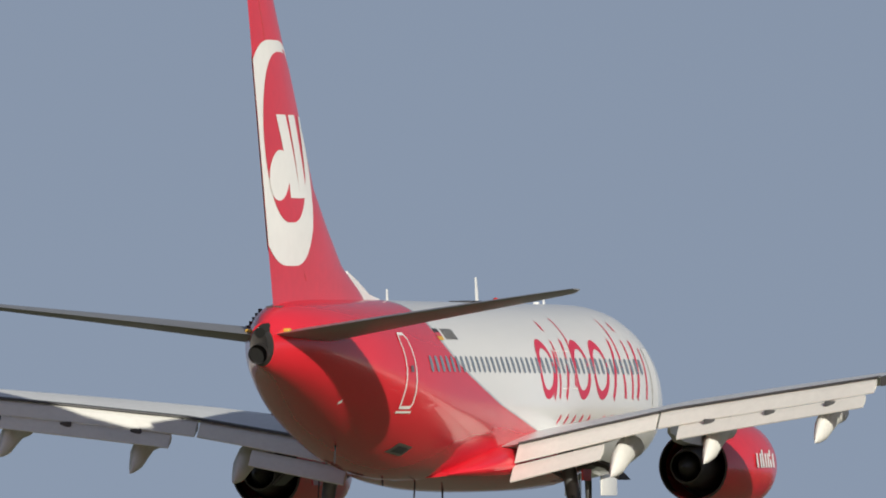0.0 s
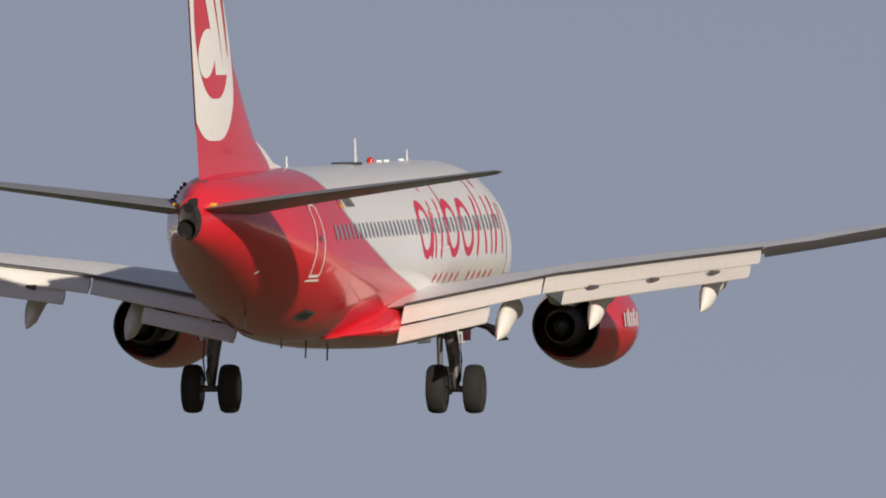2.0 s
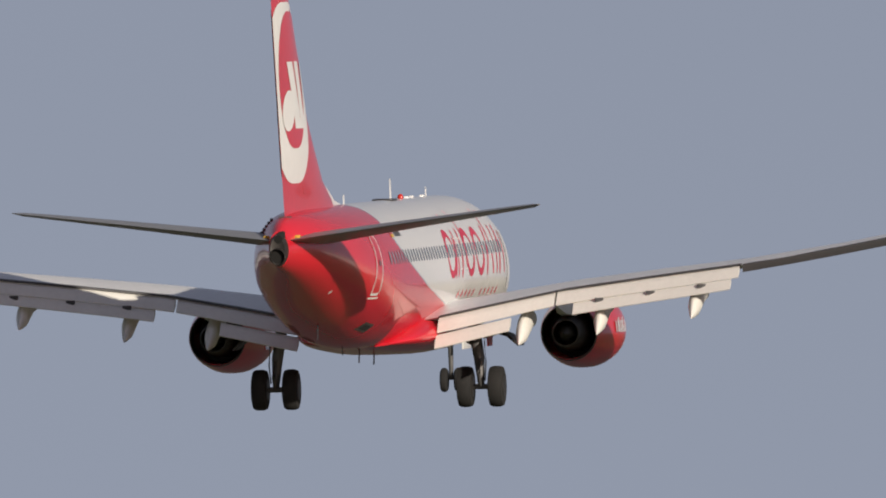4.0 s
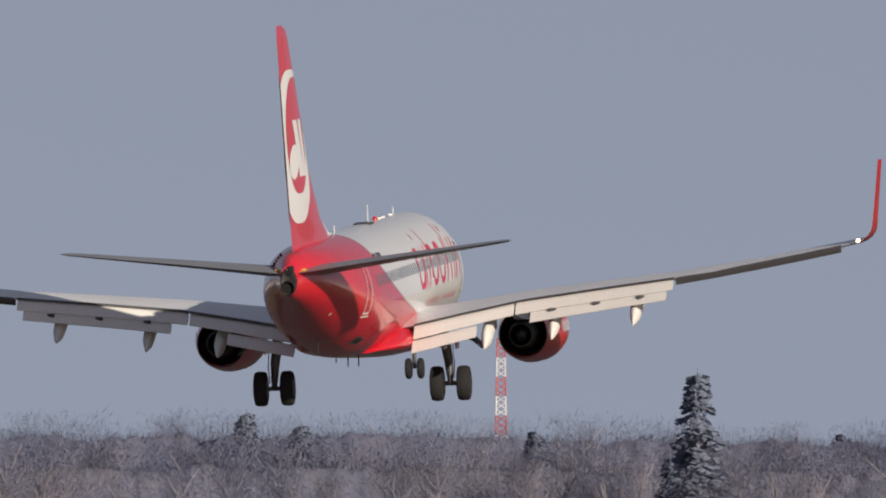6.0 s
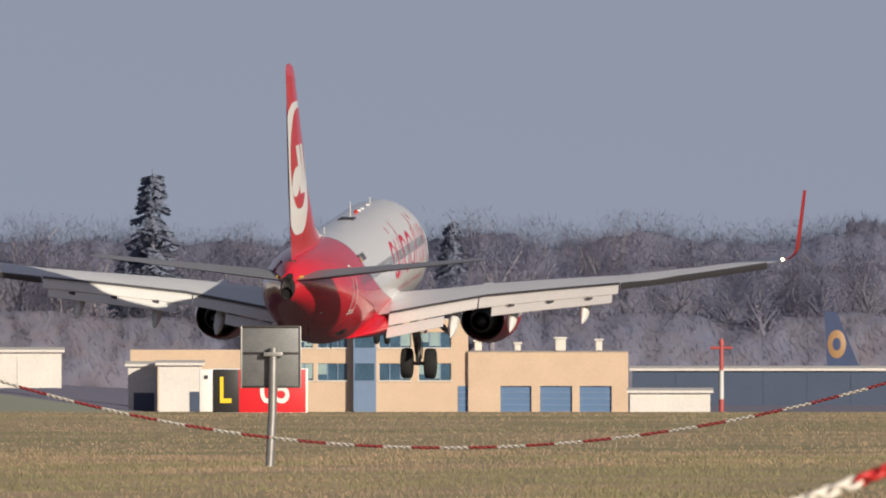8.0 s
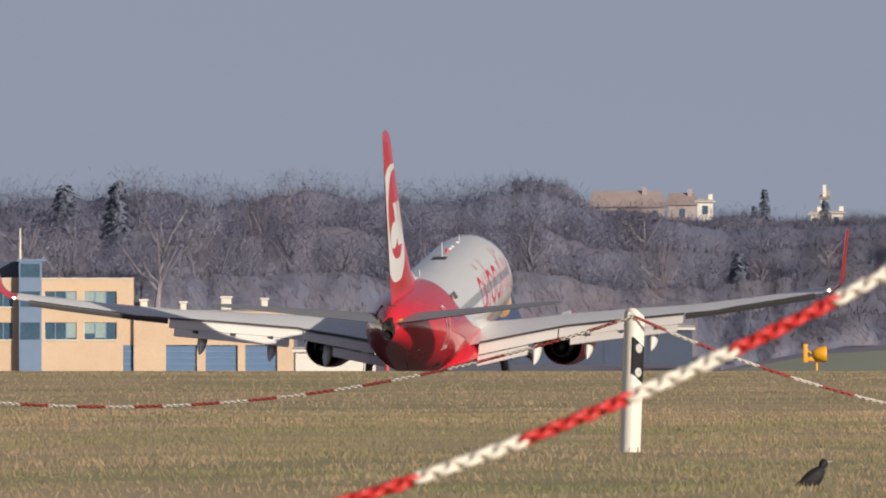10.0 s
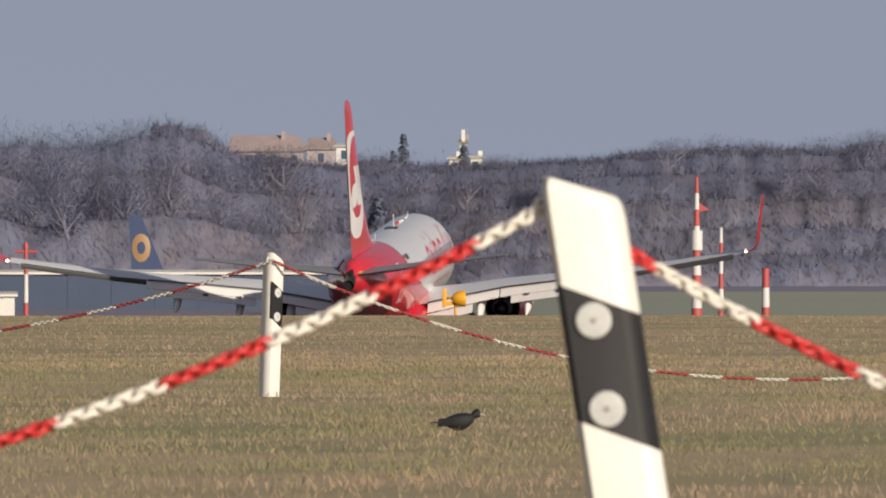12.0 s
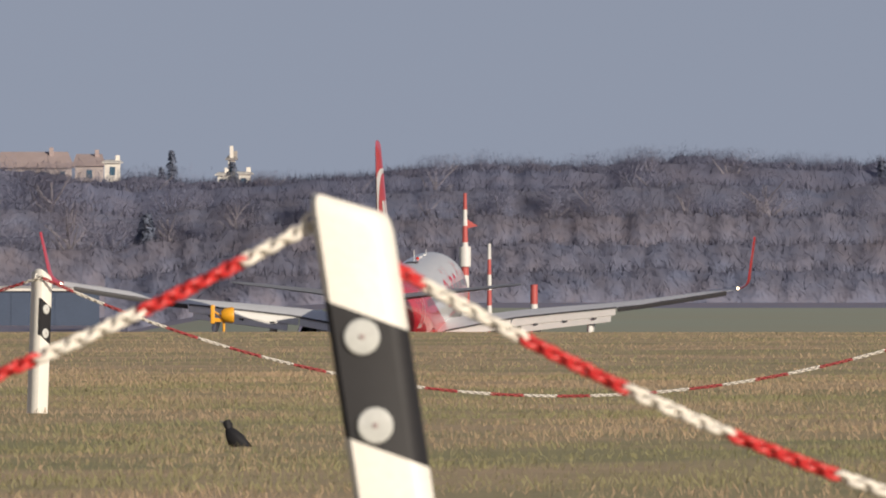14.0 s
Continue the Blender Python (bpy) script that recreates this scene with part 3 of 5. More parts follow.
            if prev:
                for q in range(5):
                    bm.faces.new((prev[q], prev[q + 1], row[q + 1], row[q]))
            prev = row
        bmesh.ops.recalc_face_normals(bm, faces=bm.faces)
        return bm
    def fin_oval(zc, hz, a_low, rise, hw, power=1.0, n=48):
        return [(a_low + hz * (1 + math.sin(t)) * rise + hw * math.copysign(abs(math.cos(t)) ** power, math.cos(t)), zc + hz * math.sin(t)) for t in (2 * math.pi * k / n for k in range(n))]
    def slant(a0, z0, a1, z1, w):
        n = 8
        left = [(a0 + (a1 - a0) * (k / n) ** 1.25 + w / 2, z0 + (z1 - z0) * k / n) for k in range(n + 1)]
        return left + [(a - w, z) for a, z in left[::-1]]
    for s in (1, -1):
        white = part("emblem_oval", on_fin(fin_oval(8.6, 2.49, 35.5, 0.30, 2.2, 0.7), 0.010, s), WHITE, fin)
        part("emblem_inner", on_fin(fin_oval(8.95, 1.88, 35.6, 0.24, 1.5, 0.8), 0.018, s), RED, white)
        part("emblem_drop", on_fin(fin_oval(8.11, 0.56, 36.5, -0.04, 0.69), 0.026, s), WHITE, white)
        part("emblem_bar", on_fin(slant(35.33, 7.61, 36.45, 9.45, 0.70), 0.026, s), WHITE, white)
        part("emblem_bar", on_fin(slant(34.72, 7.61, 35.62, 9.45, 0.54), 0.026, s), WHITE, white)
        part("emblem_bar", on_fin(slant(34.40, 8.13, 34.80, 9.42, 0.24), 0.026, s), WHITE, white)
    part("rudder_gap", loft([[P(fin_le(z) + (fin_te(z) - fin_le(z)) * 0.66 + d, w * (fin_half(fin_le(z) + (fin_te(z) - fin_le(z)) * 0.66, z) + 0.004), z) for d, w in ((0, -1), (0.03, -1), (0.03, 1), (0, 1))] for z in (5.8, 7, 9, 11, 12.1)]), MASTRED, fin)
    part("rudder_foot_gap", box(-0.16, 20 - 36.7, 5.20 - 3.3, 0.16, 20 - 34.9, 5.24 - 3.3), DARKGREY, fin)
    # tailplane
    for s in (1, -1):
        rg = []
        for y, le, te, z, th in ((0.25, 33.9, 37.65, 4.60, 0.10), (0.9, 34.25, 37.75, 4.68, 0.10), (3.5, 35.65, 38.2, 5.02, 0.095), (6.4, 37.1, 38.6, 5.38, 0.09), (7.0, 37.5, 38.7, 5.45, 0.085), (7.2, 37.95, 38.75, 5.48, 0.04)):
            rg.append(airfoil(le, te - le, s * y, z - (te - le) * 0.028, th, twist=-1.6))
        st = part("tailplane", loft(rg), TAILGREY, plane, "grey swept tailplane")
        for y in (2.2, 4.4, 6.2):
            te = 37.65 + (y - 0.25) * 0.155
            part("static_wick", tube([P(te - 0.05, s * y, 4.60 + (y - 0.25) * 0.126), P(te + 0.22, s * y, 4.60 + (y - 0.25) * 0.126)], 0.008, 5), INK, st)
        part("root_fairing", box(s * 0.36, 20 - 37.3, 4.66 - 3.3, s * 0.50, 20 - 37.05, 4.735 - 3.3, 0.02), GOLD, st, "yellowed metal root plate")
    # wings
    for s in (1, -1):
        rg = []
        for y, le, te, z, th in WING:
            rg.append(airfoil(le, te - le, s * y, z - 0.02 + (te - le) * math.tan(radians(0.7)), th, twist=0.7))
        wing = part("wing", loft(rg), GREY, plane, "pale grey swept wing")
        def wv(y):
            return curve_at(WING, y)
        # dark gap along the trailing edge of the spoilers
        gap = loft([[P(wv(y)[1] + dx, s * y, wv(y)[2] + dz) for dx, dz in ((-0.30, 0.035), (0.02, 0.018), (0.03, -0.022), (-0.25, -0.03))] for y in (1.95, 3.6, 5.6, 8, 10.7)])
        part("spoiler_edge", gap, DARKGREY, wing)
        # dark strip paints in the shade on the aileron's rear edge and underside
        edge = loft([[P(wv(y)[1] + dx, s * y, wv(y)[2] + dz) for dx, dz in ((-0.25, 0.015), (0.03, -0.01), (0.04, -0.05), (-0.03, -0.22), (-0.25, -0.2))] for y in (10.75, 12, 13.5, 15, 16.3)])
        part("aileron", edge, DARKGREY, wing, "aileron edge with shade painted in")
        # flaps: fore panel and aft panel, drooped
        def panel(name, y0, y1, u0, d0, u1, d1, thick, mat):
            rr = []
            for k in range(5):
                y = y0 + (y1 - y0) * k / 4
                _, te, z, _ = wv(y)
                f = 1 - 0.22 * max(0, (y - 2) / 8.7)
                top = [(u0, d0 + 0.0), (u0 + (u1 - u0) * 0.35, d0 + (d1 - d0) * 0.28), (u1, d1)]
                low = [(u1 - 0.02, d1 - 0.025), (u0 + (u1 - u0) * 0.3 - thick * 0.5, d0 + (d1 - d0) * 0.3 - thick), (u0 - 0.05, d0 - thick * 0.8)]
                rr.append([P(te + a * f, s * y, z + b * f) for a, b in top + low])
            return part(name, loft(rr), mat, wing, smooth=False)
        panel("flap_fore", 1.95, 5.28, -0.05, -0.035, 0.42, -0.43, 0.14, FLAP)
        panel("flap_fore", 5.34, 10.66, -0.05, -0.035, 0.42, -0.43, 0.14, FLAP)
        panel("flap_aft", 1.92, 4.05, 0.36, -0.50, 0.82, -0.86, 0.12, FLAP)
        panel("flap_aft", 5.85, 10.45, 0.36, -0.46, 0.78, -0.80, 0.12, FLAP)
        for y in (6.6, 8.1, 9.6):
            _, te, z, _ = wv(y)
            part("flap_track_roller", box(s * (y - 0.12), 20 - te - 0.45, z - 3.3 - 0.50, s * (y + 0.12), 20 - te - 0.3, z - 3.3 - 0.38, 0.02), DARKGREY, wing)
        # canoe fairings
        for y, tip, low in ((4.35, 22.4, 1.42), (6.6, 22.9, 1.68), (9.38, 23.95, 2.10)):
            _, te, z, _ = wv(y)
            rr = []
            for k, (u, w) in enumerate(((0, 0.05), (0.15, 0.13), (0.4, 0.18), (0.62, 0.195), (0.78, 0.175), (0.92, 0.085), (1.0, 0.012))):
                a = te - 2.3 + (tip - te + 2.3) * u
                zt = z - 0.62 + (low - z + 0.62) * max(0, (u - 0.45) / 0.55) ** 1.15
                hgt = w * 1.9
                rr.append([P(a, s * (y + w * math.sin(t)), zt + hgt * math.cos(t) * (1 if math.cos(t) > 0 else 0.8) ) for t in (2 * math.pi * (q + 0.5) / 14 for q in range(14))])
            part("flap_fairing", loft(rr), FLAP, wing, "pointed flap track fairing")
        # winglet
        rr = []
        for k in range(13):
            u = k / 12
            bend = min(1.0, u / 0.35)
            y = 16.85 + 0.62 * math.sin(bend * radians(80)) + max(0, u - 0.35) / 0.65 * 0.36
            z = 4.60 + 0.60 * (1 - math.cos(bend * radians(80))) + max(0, u - 0.35) / 0.65 * 2.12 + bend * 0.06
            te = 25.05 + 0.35 * bend + 1.35 * u
            ch = 1.75 * (1 - u) + 0.55 * u
            rr.append([P(te - ch + ch * a, s * (y - b * math.sin(bend * 1.4)), z + b * math.cos(bend * 1.4)) for a, b in ((0, 0), (0.15, 0.06), (0.45, 0.07), (1, 0.012), (1, -0.012), (0.45, -0.06), (0.15, -0.05))])
        part("winglet", loft(rr), RED, wing, "tall red winglet")
        lamp = bmesh.new()
        bmesh.ops.create_icosphere(lamp, subdivisions=2, radius=0.065, matrix=Matrix.Translation(P(25.2, s * 16.9, 4.64)))
        part("wing_tip_lamp", lamp, NAVLIGHT, wing, "lit white tip lamp")
        # engine
        ex, ez, ea = s * 4.95, 1.64, 16.4
        def turned(profile, mat, name, parent, label="", n=36, flat=0.0):
            rr = [[P(a, ex + r * math.sin(t), ez + r * math.cos(t) * (1 - (flat if math.cos(t) < 0 else 0))) for t in (2 * math.pi * q / n for q in range(n))] for a, r in profile]
            return part(name, loft(rr, True, False), mat, parent, label)
        eng = turned([(12.1, 0.80), (12.0, 0.86), (12.05, 0.95), (12.4, 1.04), (13.2, 1.09), (14.4, 1.07), (15.4, 0.97), (16.1, 0.87), (16.5, 0.80), (16.5, 0.775), (15.6, 0.80), (14.6, 0.78)], RED, "engine", plane, "red engine nacelle with a dark exhaust", flat=0.05)
        turned([(12.0, 0.875), (11.97, 0.83), (12.1, 0.78), (12.9, 0.76)], METAL, "inlet_lip", eng)
        turned([(16.42, 0.795), (16.53, 0.79), (16.53, 0.755), (15.9, 0.77)], SOOT, "nozzle_lip", eng, "dark nozzle lip")
        turned([(14.7, 0.79), (14.8, 0.2)], DARKGREY, "fan_duct_wall", eng)
        turned([(14.6, 0.55), (15.8, 0.54), (16.9, 0.43), (17.25, 0.37), (17.25, 0.345), (16.6, 0.36)], SOOT, "core_nozzle", eng, "sooty core nozzle")
        turned([(16.5, 0.36), (16.9, 0.26), (17.4, 0.14), (17.7, 0.02)], SOOT, "exhaust_cone", eng)
        turned([(13.1, 0.775), (13.0, 0.3), (12.75, 0.12), (12.6, 0.01)], DARKGREY, "fan", eng)
        py = loft([[P(a, ex + w, z) for w, z in ((-t, zt), (t, zt), (t * 1.2, zb), (-t * 1.2, zb))] for a, t, zt, zb in ((13.2, 0.05, 2.80, 2.6), (14.5, 0.16, 2.85, 2.3), (16.5, 0.17, 2.75, 2.1), (18.0, 0.10, 2.65, 2.2), (19.0, 0.03, 2.6, 2.4))])
        part("pylon", py, GREY, eng)
        for k in range(7):   # lettering on the cowl, shown as bars
            t = radians(90 - 6)
            a = 13.0 + 0.26 * k
            r = 1.105 if a < 14.4 else 1.085
            tall = 0.16 if k not in (1, 4) else 0.24
            bm = bmesh.new()
            vs = []
            for da, dz in ((-0.08, -0.16), (0.08, -0.16), (0.08, tall), (-0.08, tall)):
                ang = math.asin(max(-1, min(1, (0.12 + dz) / r)))
                vs.append(bm.verts.new(P(a + da, ex + s * r * math.cos(ang), ez + r * math.sin(ang))))
            bm.faces.new(vs)
            bmesh.ops.recalc_face_normals(bm, faces=bm.faces)
            part("cowl_bar", bm, WHITE, eng, smooth=False)
        # main gear
        gx = s * 2.88
        gear = part("main_gear", tube([P(19.5, gx - s * 0.25, 2.3), P(19.5, gx - s * 0.05, 1.05), P(19.5, gx, 0.21)], [0.18, 0.155, 0.085], 14), STRUT, plane, "steel main landing gear leg")
        part("axle", tube([P(19.5, gx - 0.55, 0.23), P(19.5, gx + 0.55, 0.23)], 0.075, 12), STRUT, gear)
        part("oleo", tube([P(19.5, gx - s * 0.03, 1.0), P(19.5, gx, 0.21)], 0.065, 12), METAL, gear)
        part("torque_link", tube([P(19.7, gx, 1.0), P(20.0, gx, 0.60), P(19.7, gx, 0.27)], 0.045, 8), STRUT, gear)
        part("side_brace", tube([P(19.4, gx - s * 0.1, 1.35), P(19.4, gx - s * 1.3, 2.0)], 0.06, 8), STRUT, gear)
        part("brake_hose", tube([P(19.62, gx + s * 0.12, 1.5), P(19.66, gx + s * 0.16, 0.9), P(19.6, gx + s * 0.12, 0.4)], 0.02, 6), INK, gear)
        part("gear_door", prism([(20 - 19.9, 1.9 - 3.3), (20 - 18.9, 1.9 - 3.3), (20 - 19.0, 1.35 - 3.3), (20 - 19.8, 1.35 - 3.3)], gx + s * 0.22, gx + s * 0.26, "x"), RED, gear)
        part("curved_door", loft([[P(a, gx + s * y, z) for y, z in ((0.15, 1.66), (0.5, 1.80), (0.85, 1.68), (1.15, 1.36), (1.10, 1.35), (0.8, 1.61), (0.5, 1.70), (0.15, 1.56))] for a in (18.9, 20.0)]), SOOT, gear, smooth=False)
        for w in (-0.435, 0.435):
            prof = [(-0.205, 0.30), (-0.21, 0.44), (-0.185, 0.53), (-0.11, 0.562), (0, 0.568), (0.11, 0.562), (0.185, 0.53), (0.21, 0.44), (0.205, 0.30)]
            rr = [[P(19.5 + r * math.sin(t), gx + w + o, 0.23 + r * math.cos(t)) for t in (2 * math.pi * q / 32 for q in range(32))] for o, r in prof]
            ty = part("wheel", loft(rr), TYRE, gear, "black rubber tyre")
            rim = [[P(19.5 + r * math.sin(t), gx + w + o, 0.23 + r * math.cos(t)) for t in (2 * math.pi * q / 24 for q in range(24))] for o, r in ((-0.225, 0.10), (-0.212, 0.29), (0.212, 0.29), (0.225, 0.10))]
            part("rim", loft(rim), SOOT, ty)
    # nose gear
    ng = part("nose_gear", tube([P(5.3, 0, 1.7), P(5.2, 0, 0.18)], [0.09, 0.06], 12), STRUT, plane, "steel nose landing gear leg")
    for w in (-0.2, 0.2):
        rr = [[P(5.2 + r * math.sin(t), w + o, 0.18 + r * math.cos(t)) for t in (2 * math.pi * q / 24 for q in range(24))] for o, r in ((-0.1, 0.18), (-0.1, 0.28), (-0.06, 0.335), (0, 0.345), (0.06, 0.335), (0.1, 0.28), (0.1, 0.18))]
        part("nose_wheel", loft(rr), TYRE, ng)
    for w in (-0.42, 0.42):
        part("nose_gear_door", box(w - 0.02, 20 - 5.8, 1.05 - 3.3, w + 0.02, 20 - 4.2, 1.6 - 3.3, 0.01), WHITE, ng)
    # aerials, beacons and drains
    def blade(a, z0, h, chord, up=1):
        return loft([[P(a + (0 if up > 0 else 0) + c * k + (0.35 * h if k2 else 0), w, z0 + (h if k2 else 0) * up) for k, w in ((0, 0), (0.4, 0.02), (1, 0), (0.4, -0.02))] for k2, c in ((0, chord), (1, chord * 0.55))])
    part("aerial", blade(16.3, 5.38, 0.62, 0.35), WHITE, plane)
    part("aerial", blade(25.4, 5.38, 0.30, 0.25), WHITE, plane)
    part("aerial", blade(9.5, 5.38, 0.30, 0.25), WHITE, plane)
    part("aerial", blade(30.8, 2.2, 0.42, 0.14, -1), INK, plane)
    part("aerial", blade(23.0, 1.42, 0.42, 0.14, -1), INK, plane)
    part("aerial", blade(26.2, 1.42, 0.14, 0.2, -1), INK, plane)
    part("drain_mast", blade(20.2, 1.2, 0.30, 0.2, -1), INK, plane)
    part("crown_plate", box(-0.28, 20 - 18.2, 5.40 - 3.3, 0.28, 20 - 17.2, 5.46 - 3.3, 0.02), INK, plane)
    bc = bmesh.new()
    bmesh.ops.create_uvsphere(bc, u_segments=14, v_segments=8, radius=0.085, matrix=Matrix.Translation(P(14.6, 0, 5.46)) @ Matrix.Diagonal((1, 1, 1.1, 1)))
    part("beacon", bc, BEACON, plane, "red anti-collision beacon")
    for a in (13.4, 12.4, 10.4):
        part("crown_fitting", box(-0.06, 20 - a - 0.08, 5.41 - 3.3, 0.06, 20 - a + 0.08, 5.475 - 3.3, 0.02), WHITE, plane)
    part("outflow_valve", strip([(29.3, 2.10), (28.7, 2.04)], 0.12, 0.012), INK, plane)
    part("outflow_frame", strip([(29.45, 2.13), (28.6, 2.03)], 0.2, 0.006), METAL, plane)
    part("tail_light", box(-0.03, 20 - 38.12, 4.70 - 3.3, 0.03, 20 - 38.0, 4.76 - 3.3, 0.01), MASTWHITE, plane)
    part("drain_vent", strip([(33.6, 3.1), (33.7, 3.16)], 0.06, 0.015), WHITE, plane)
    for k in range(5):
        part("vortex_tab", box(-0.50 - 0.07 * k, 20 - 36.0 - 0.02, 5.05 - 0.09 * k - 3.3, -0.47 - 0.07 * k, 20 - 35.75, 5.19 - 0.09 * k - 3.3), INK, plane)
    return plane


airliner = build_airliner()


# ---- fence of marker posts and plastic chain ----
def facing(mrad, dist, z=0.0, turn=0.0):
    """A place whose own x runs to the right and y away, as seen from the meadow's edge."""
    p = spot(mrad, dist, z)
    return pose(p.x, p.y, p.z, 0, 0, -math.degrees(mrad / 1000) + turn)


SECTION = [(-0.060, -0.030), (-0.052, -0.045), (0.030, -0.045), (0.044, -0.040), (0.058, -0.018), (0.060, 0.0), (0.030, 0.045), (0.0, 0.055), (-0.034, 0.048), (-0.060, 0.0)]


def build_post(height, m, label):
    post = thing("marker_post", label, "post", m, "chain fence posts")
    def cut(z0, z1, s0, s1, shrink=1.0):
        return loft([[(x, y, z0 - x * s0) for x, y in SECTION], [(x * shrink, y * shrink, z1 - x * s1 * shrink) for x, y in SECTION]])
    h = height
    part("lower_body", cut(-0.03, h - 0.405, 0, 0.54), POST, post, "white plastic body")
    bb = cut(h - 0.405, h - 0.195, 0.54, 0.54)
    for f in bb.faces:      # the band is on the front alone, the back stays white
        c = f.calc_center_median()
        f.material_index = 1 if c.x < -0.057 or c.y > 0.01 else 0
    band = part("black_band", bb, (POSTBLACK, POST), post, "glossy black slanted band")
    cap = part("cap", loft([[(x * k, y * k, z - x * k * s) for x, y in SECTION] for z, s, k in ((h - 0.195, 0.54, 1.0), (h - 0.052, 0.46, 1.0), (h - 0.036, 0.46, 0.975), (h - 0.027, 0.46, 0.92), (h - 0.022, 0.46, 0.82))]), POST, post)
    for z in (h - 0.226, h - 0.362):
        d = loft([[(-0.012 + r * math.cos(t), y, z + r * math.sin(t)) for t in (2 * math.pi * k / 24 for k in range(24))] for y, r in ((-0.044, 0.0275), (-0.0505, 0.0275), (-0.0525, 0.025), (-0.0535, 0.012))])
        disc = part("reflector", d, REFLECTOR, band, "round pale reflector")
        part("rivet", loft([[(-0.012 + r * math.cos(t), y, z + r * math.sin(t)) for t in (2 * math.pi * k / 10 for k in range(10))] for y, r in ((-0.053, 0.005), (-0.056, 0.004))]), TILE, disc)
        disc.data.polygons.foreach_set("use_smooth", [False] * len(disc.data.polygons))
    part("chain_eye", tube([(-0.064 + 0.011 * math.cos(t), -0.01, h - 0.045 + 0.015 * math.sin(t)) for t in (math.pi * k / 6 for k in range(13))], 0.004, 6), POST, post)
    return post


def lean(m, right, away=0.0):
    return m @ pose(0, 0, 0, away, right, 0)


NEAR, FAR = 45.9, 170.5
build_post(0.825, lean(facing(-89.20, NEAR), -8.6), "leaning white marker post with black band and two round reflectors")
build_post(0.83, lean(facing(-178.13, NEAR), 2), "white marker post with black band in the meadow")
build_post(0.83, lean(facing(-16.36, NEAR), -2), "white marker post with black band in the meadow")
build_post(0.81, lean(facing(-102.15, FAR, 0, 52), 3.2), "white marker post turned aside, chain tied to its top")
build_post(0.87, lean(facing(-137.53, 174, 0, 48), 0.4), "upright white marker post turned aside, chain tied to its top")
build_post(0.82, lean(facing(-173.10, FAR, 0, 40), 1), "white marker post with black band in the meadow")
build_post(0.80, lean(facing(-67.76, FAR, 0, 40), 1), "white marker post with black band in the meadow")


def link_mesh(name, mat, n=12, k=5):
    """One oval chain link, long along x."""
    rings = []
    for i in range(n):
        t = 2 * math.pi * i / n
        c = Vector((math.copysign(abs(math.cos(t)) ** 0.8, math.cos(t)) * 0.0120, math.sin(t) * 0.0078, 0))
        o = Vector((math.cos(t), math.sin(t), 0))
        rings.append([c + o * 0.0060 * math.cos(2 * math.pi * j / k) + Vector((0, 0, 0.0060 * math.sin(2 * math.pi * j / k))) for j in range(k)])
    bm = bmesh.new()
    vs = [[bm.verts.new(p) for p in r] for r in rings]
    for i in range(n):
        for j in range(k):
            bm.faces.new((vs[i][j], vs[(i + 1) % n][j], vs[(i + 1) % n][(j + 1) % k], vs[i][(j + 1) % k]))
    bmesh.ops.recalc_face_normals(bm, faces=bm.faces)
    me = bpy.data.meshes.new(name)
    bm.to_mesh(me)
    bm.free()
    me.polygons.foreach_set("use_smooth", [True] * len(me.polygons))
    me.materials.append(mat)
    return me


LINKS = {True: (link_mesh("link", CHAINWHITE, 12, 5), link_mesh("link", CHAINRED, 12, 5)), False: (link_mesh("link", OLDWHITE, 6, 4), link_mesh("link", OLDRED, 6, 4))}


def build_chain(p0, p1, sag, fine, label, start=0, per=9, pitch=0.0193, size=1.0):
    """A chain of single links hung between two posts."""
    chain = thing("chain", label, "chain", Matrix.Translation(p0), "plastic chains")
    pts = []
    n = 400
    for i in range(n + 1):
        u = i / n
        p = p0.lerp(p1, u)
        p.z -= 4 * sag * u * (1 - u)
        pts.append(p)
    acc, nxt, count = 0.0, pitch / 2, 0
    rnd = random.Random(7)
    for a, b in zip(pts, pts[1:]):
        seg = (b - a).length
        while nxt <= acc + seg:
            p = a.lerp(b, (nxt - acc) / seg)
            d = (b - a).normalized()
            q = d.to_track_quat("X", "Z").to_matrix().to_4x4()
            ob = new("link", LINKS[fine][((count + start) // per) % 2])
            ob.parent = chain
            ob.matrix_basis = Matrix.Translation(p - p0) @ q @ pose(0, 0, 0, 45 + 90 * (count % 2) + rnd.uniform(-16, 16), rnd.uniform(-3, 3), rnd.uniform(-4, 4)) @ Matrix.Scale(size, 4)
            count += 1
            nxt += pitch
        acc += seg
    return chain


hook_l, hook_r = spot(-93.10, NEAR, 0.76), spot(-90.47, NEAR, 0.70)
build_chain(hook_l, spot(-178.13, NEAR, 0.76), 0.53, True, "red and white plastic chain hanging from the leaning post", 3)
build_chain(hook_r, spot(-16.36, NEAR, 0.70), 0.50, True, "red and white plastic chain hanging down from the leaning post", 15)
build_chain(spot(-101.96, FAR - 0.05, 0.77), spot(-137.48, 173.95, 0.83), 0.55, False, "slack red and white plastic chain across the meadow", 3, 9, 0.0208, 0.95)
build_chain(spot(-101.96, FAR - 0.05, 0.76), spot(-67.76, FAR, 0.75), 0.66, False, "sagging red and white plastic chain low over the grass", 9, 9, 0.0208, 0.95)
build_chain(spot(-137.48, 173.95, 0.83), spot(-173.10, FAR, 0.81), 0.55, False, "slack red and white plastic chain across the meadow", 9, 9, 0.0208, 0.95)


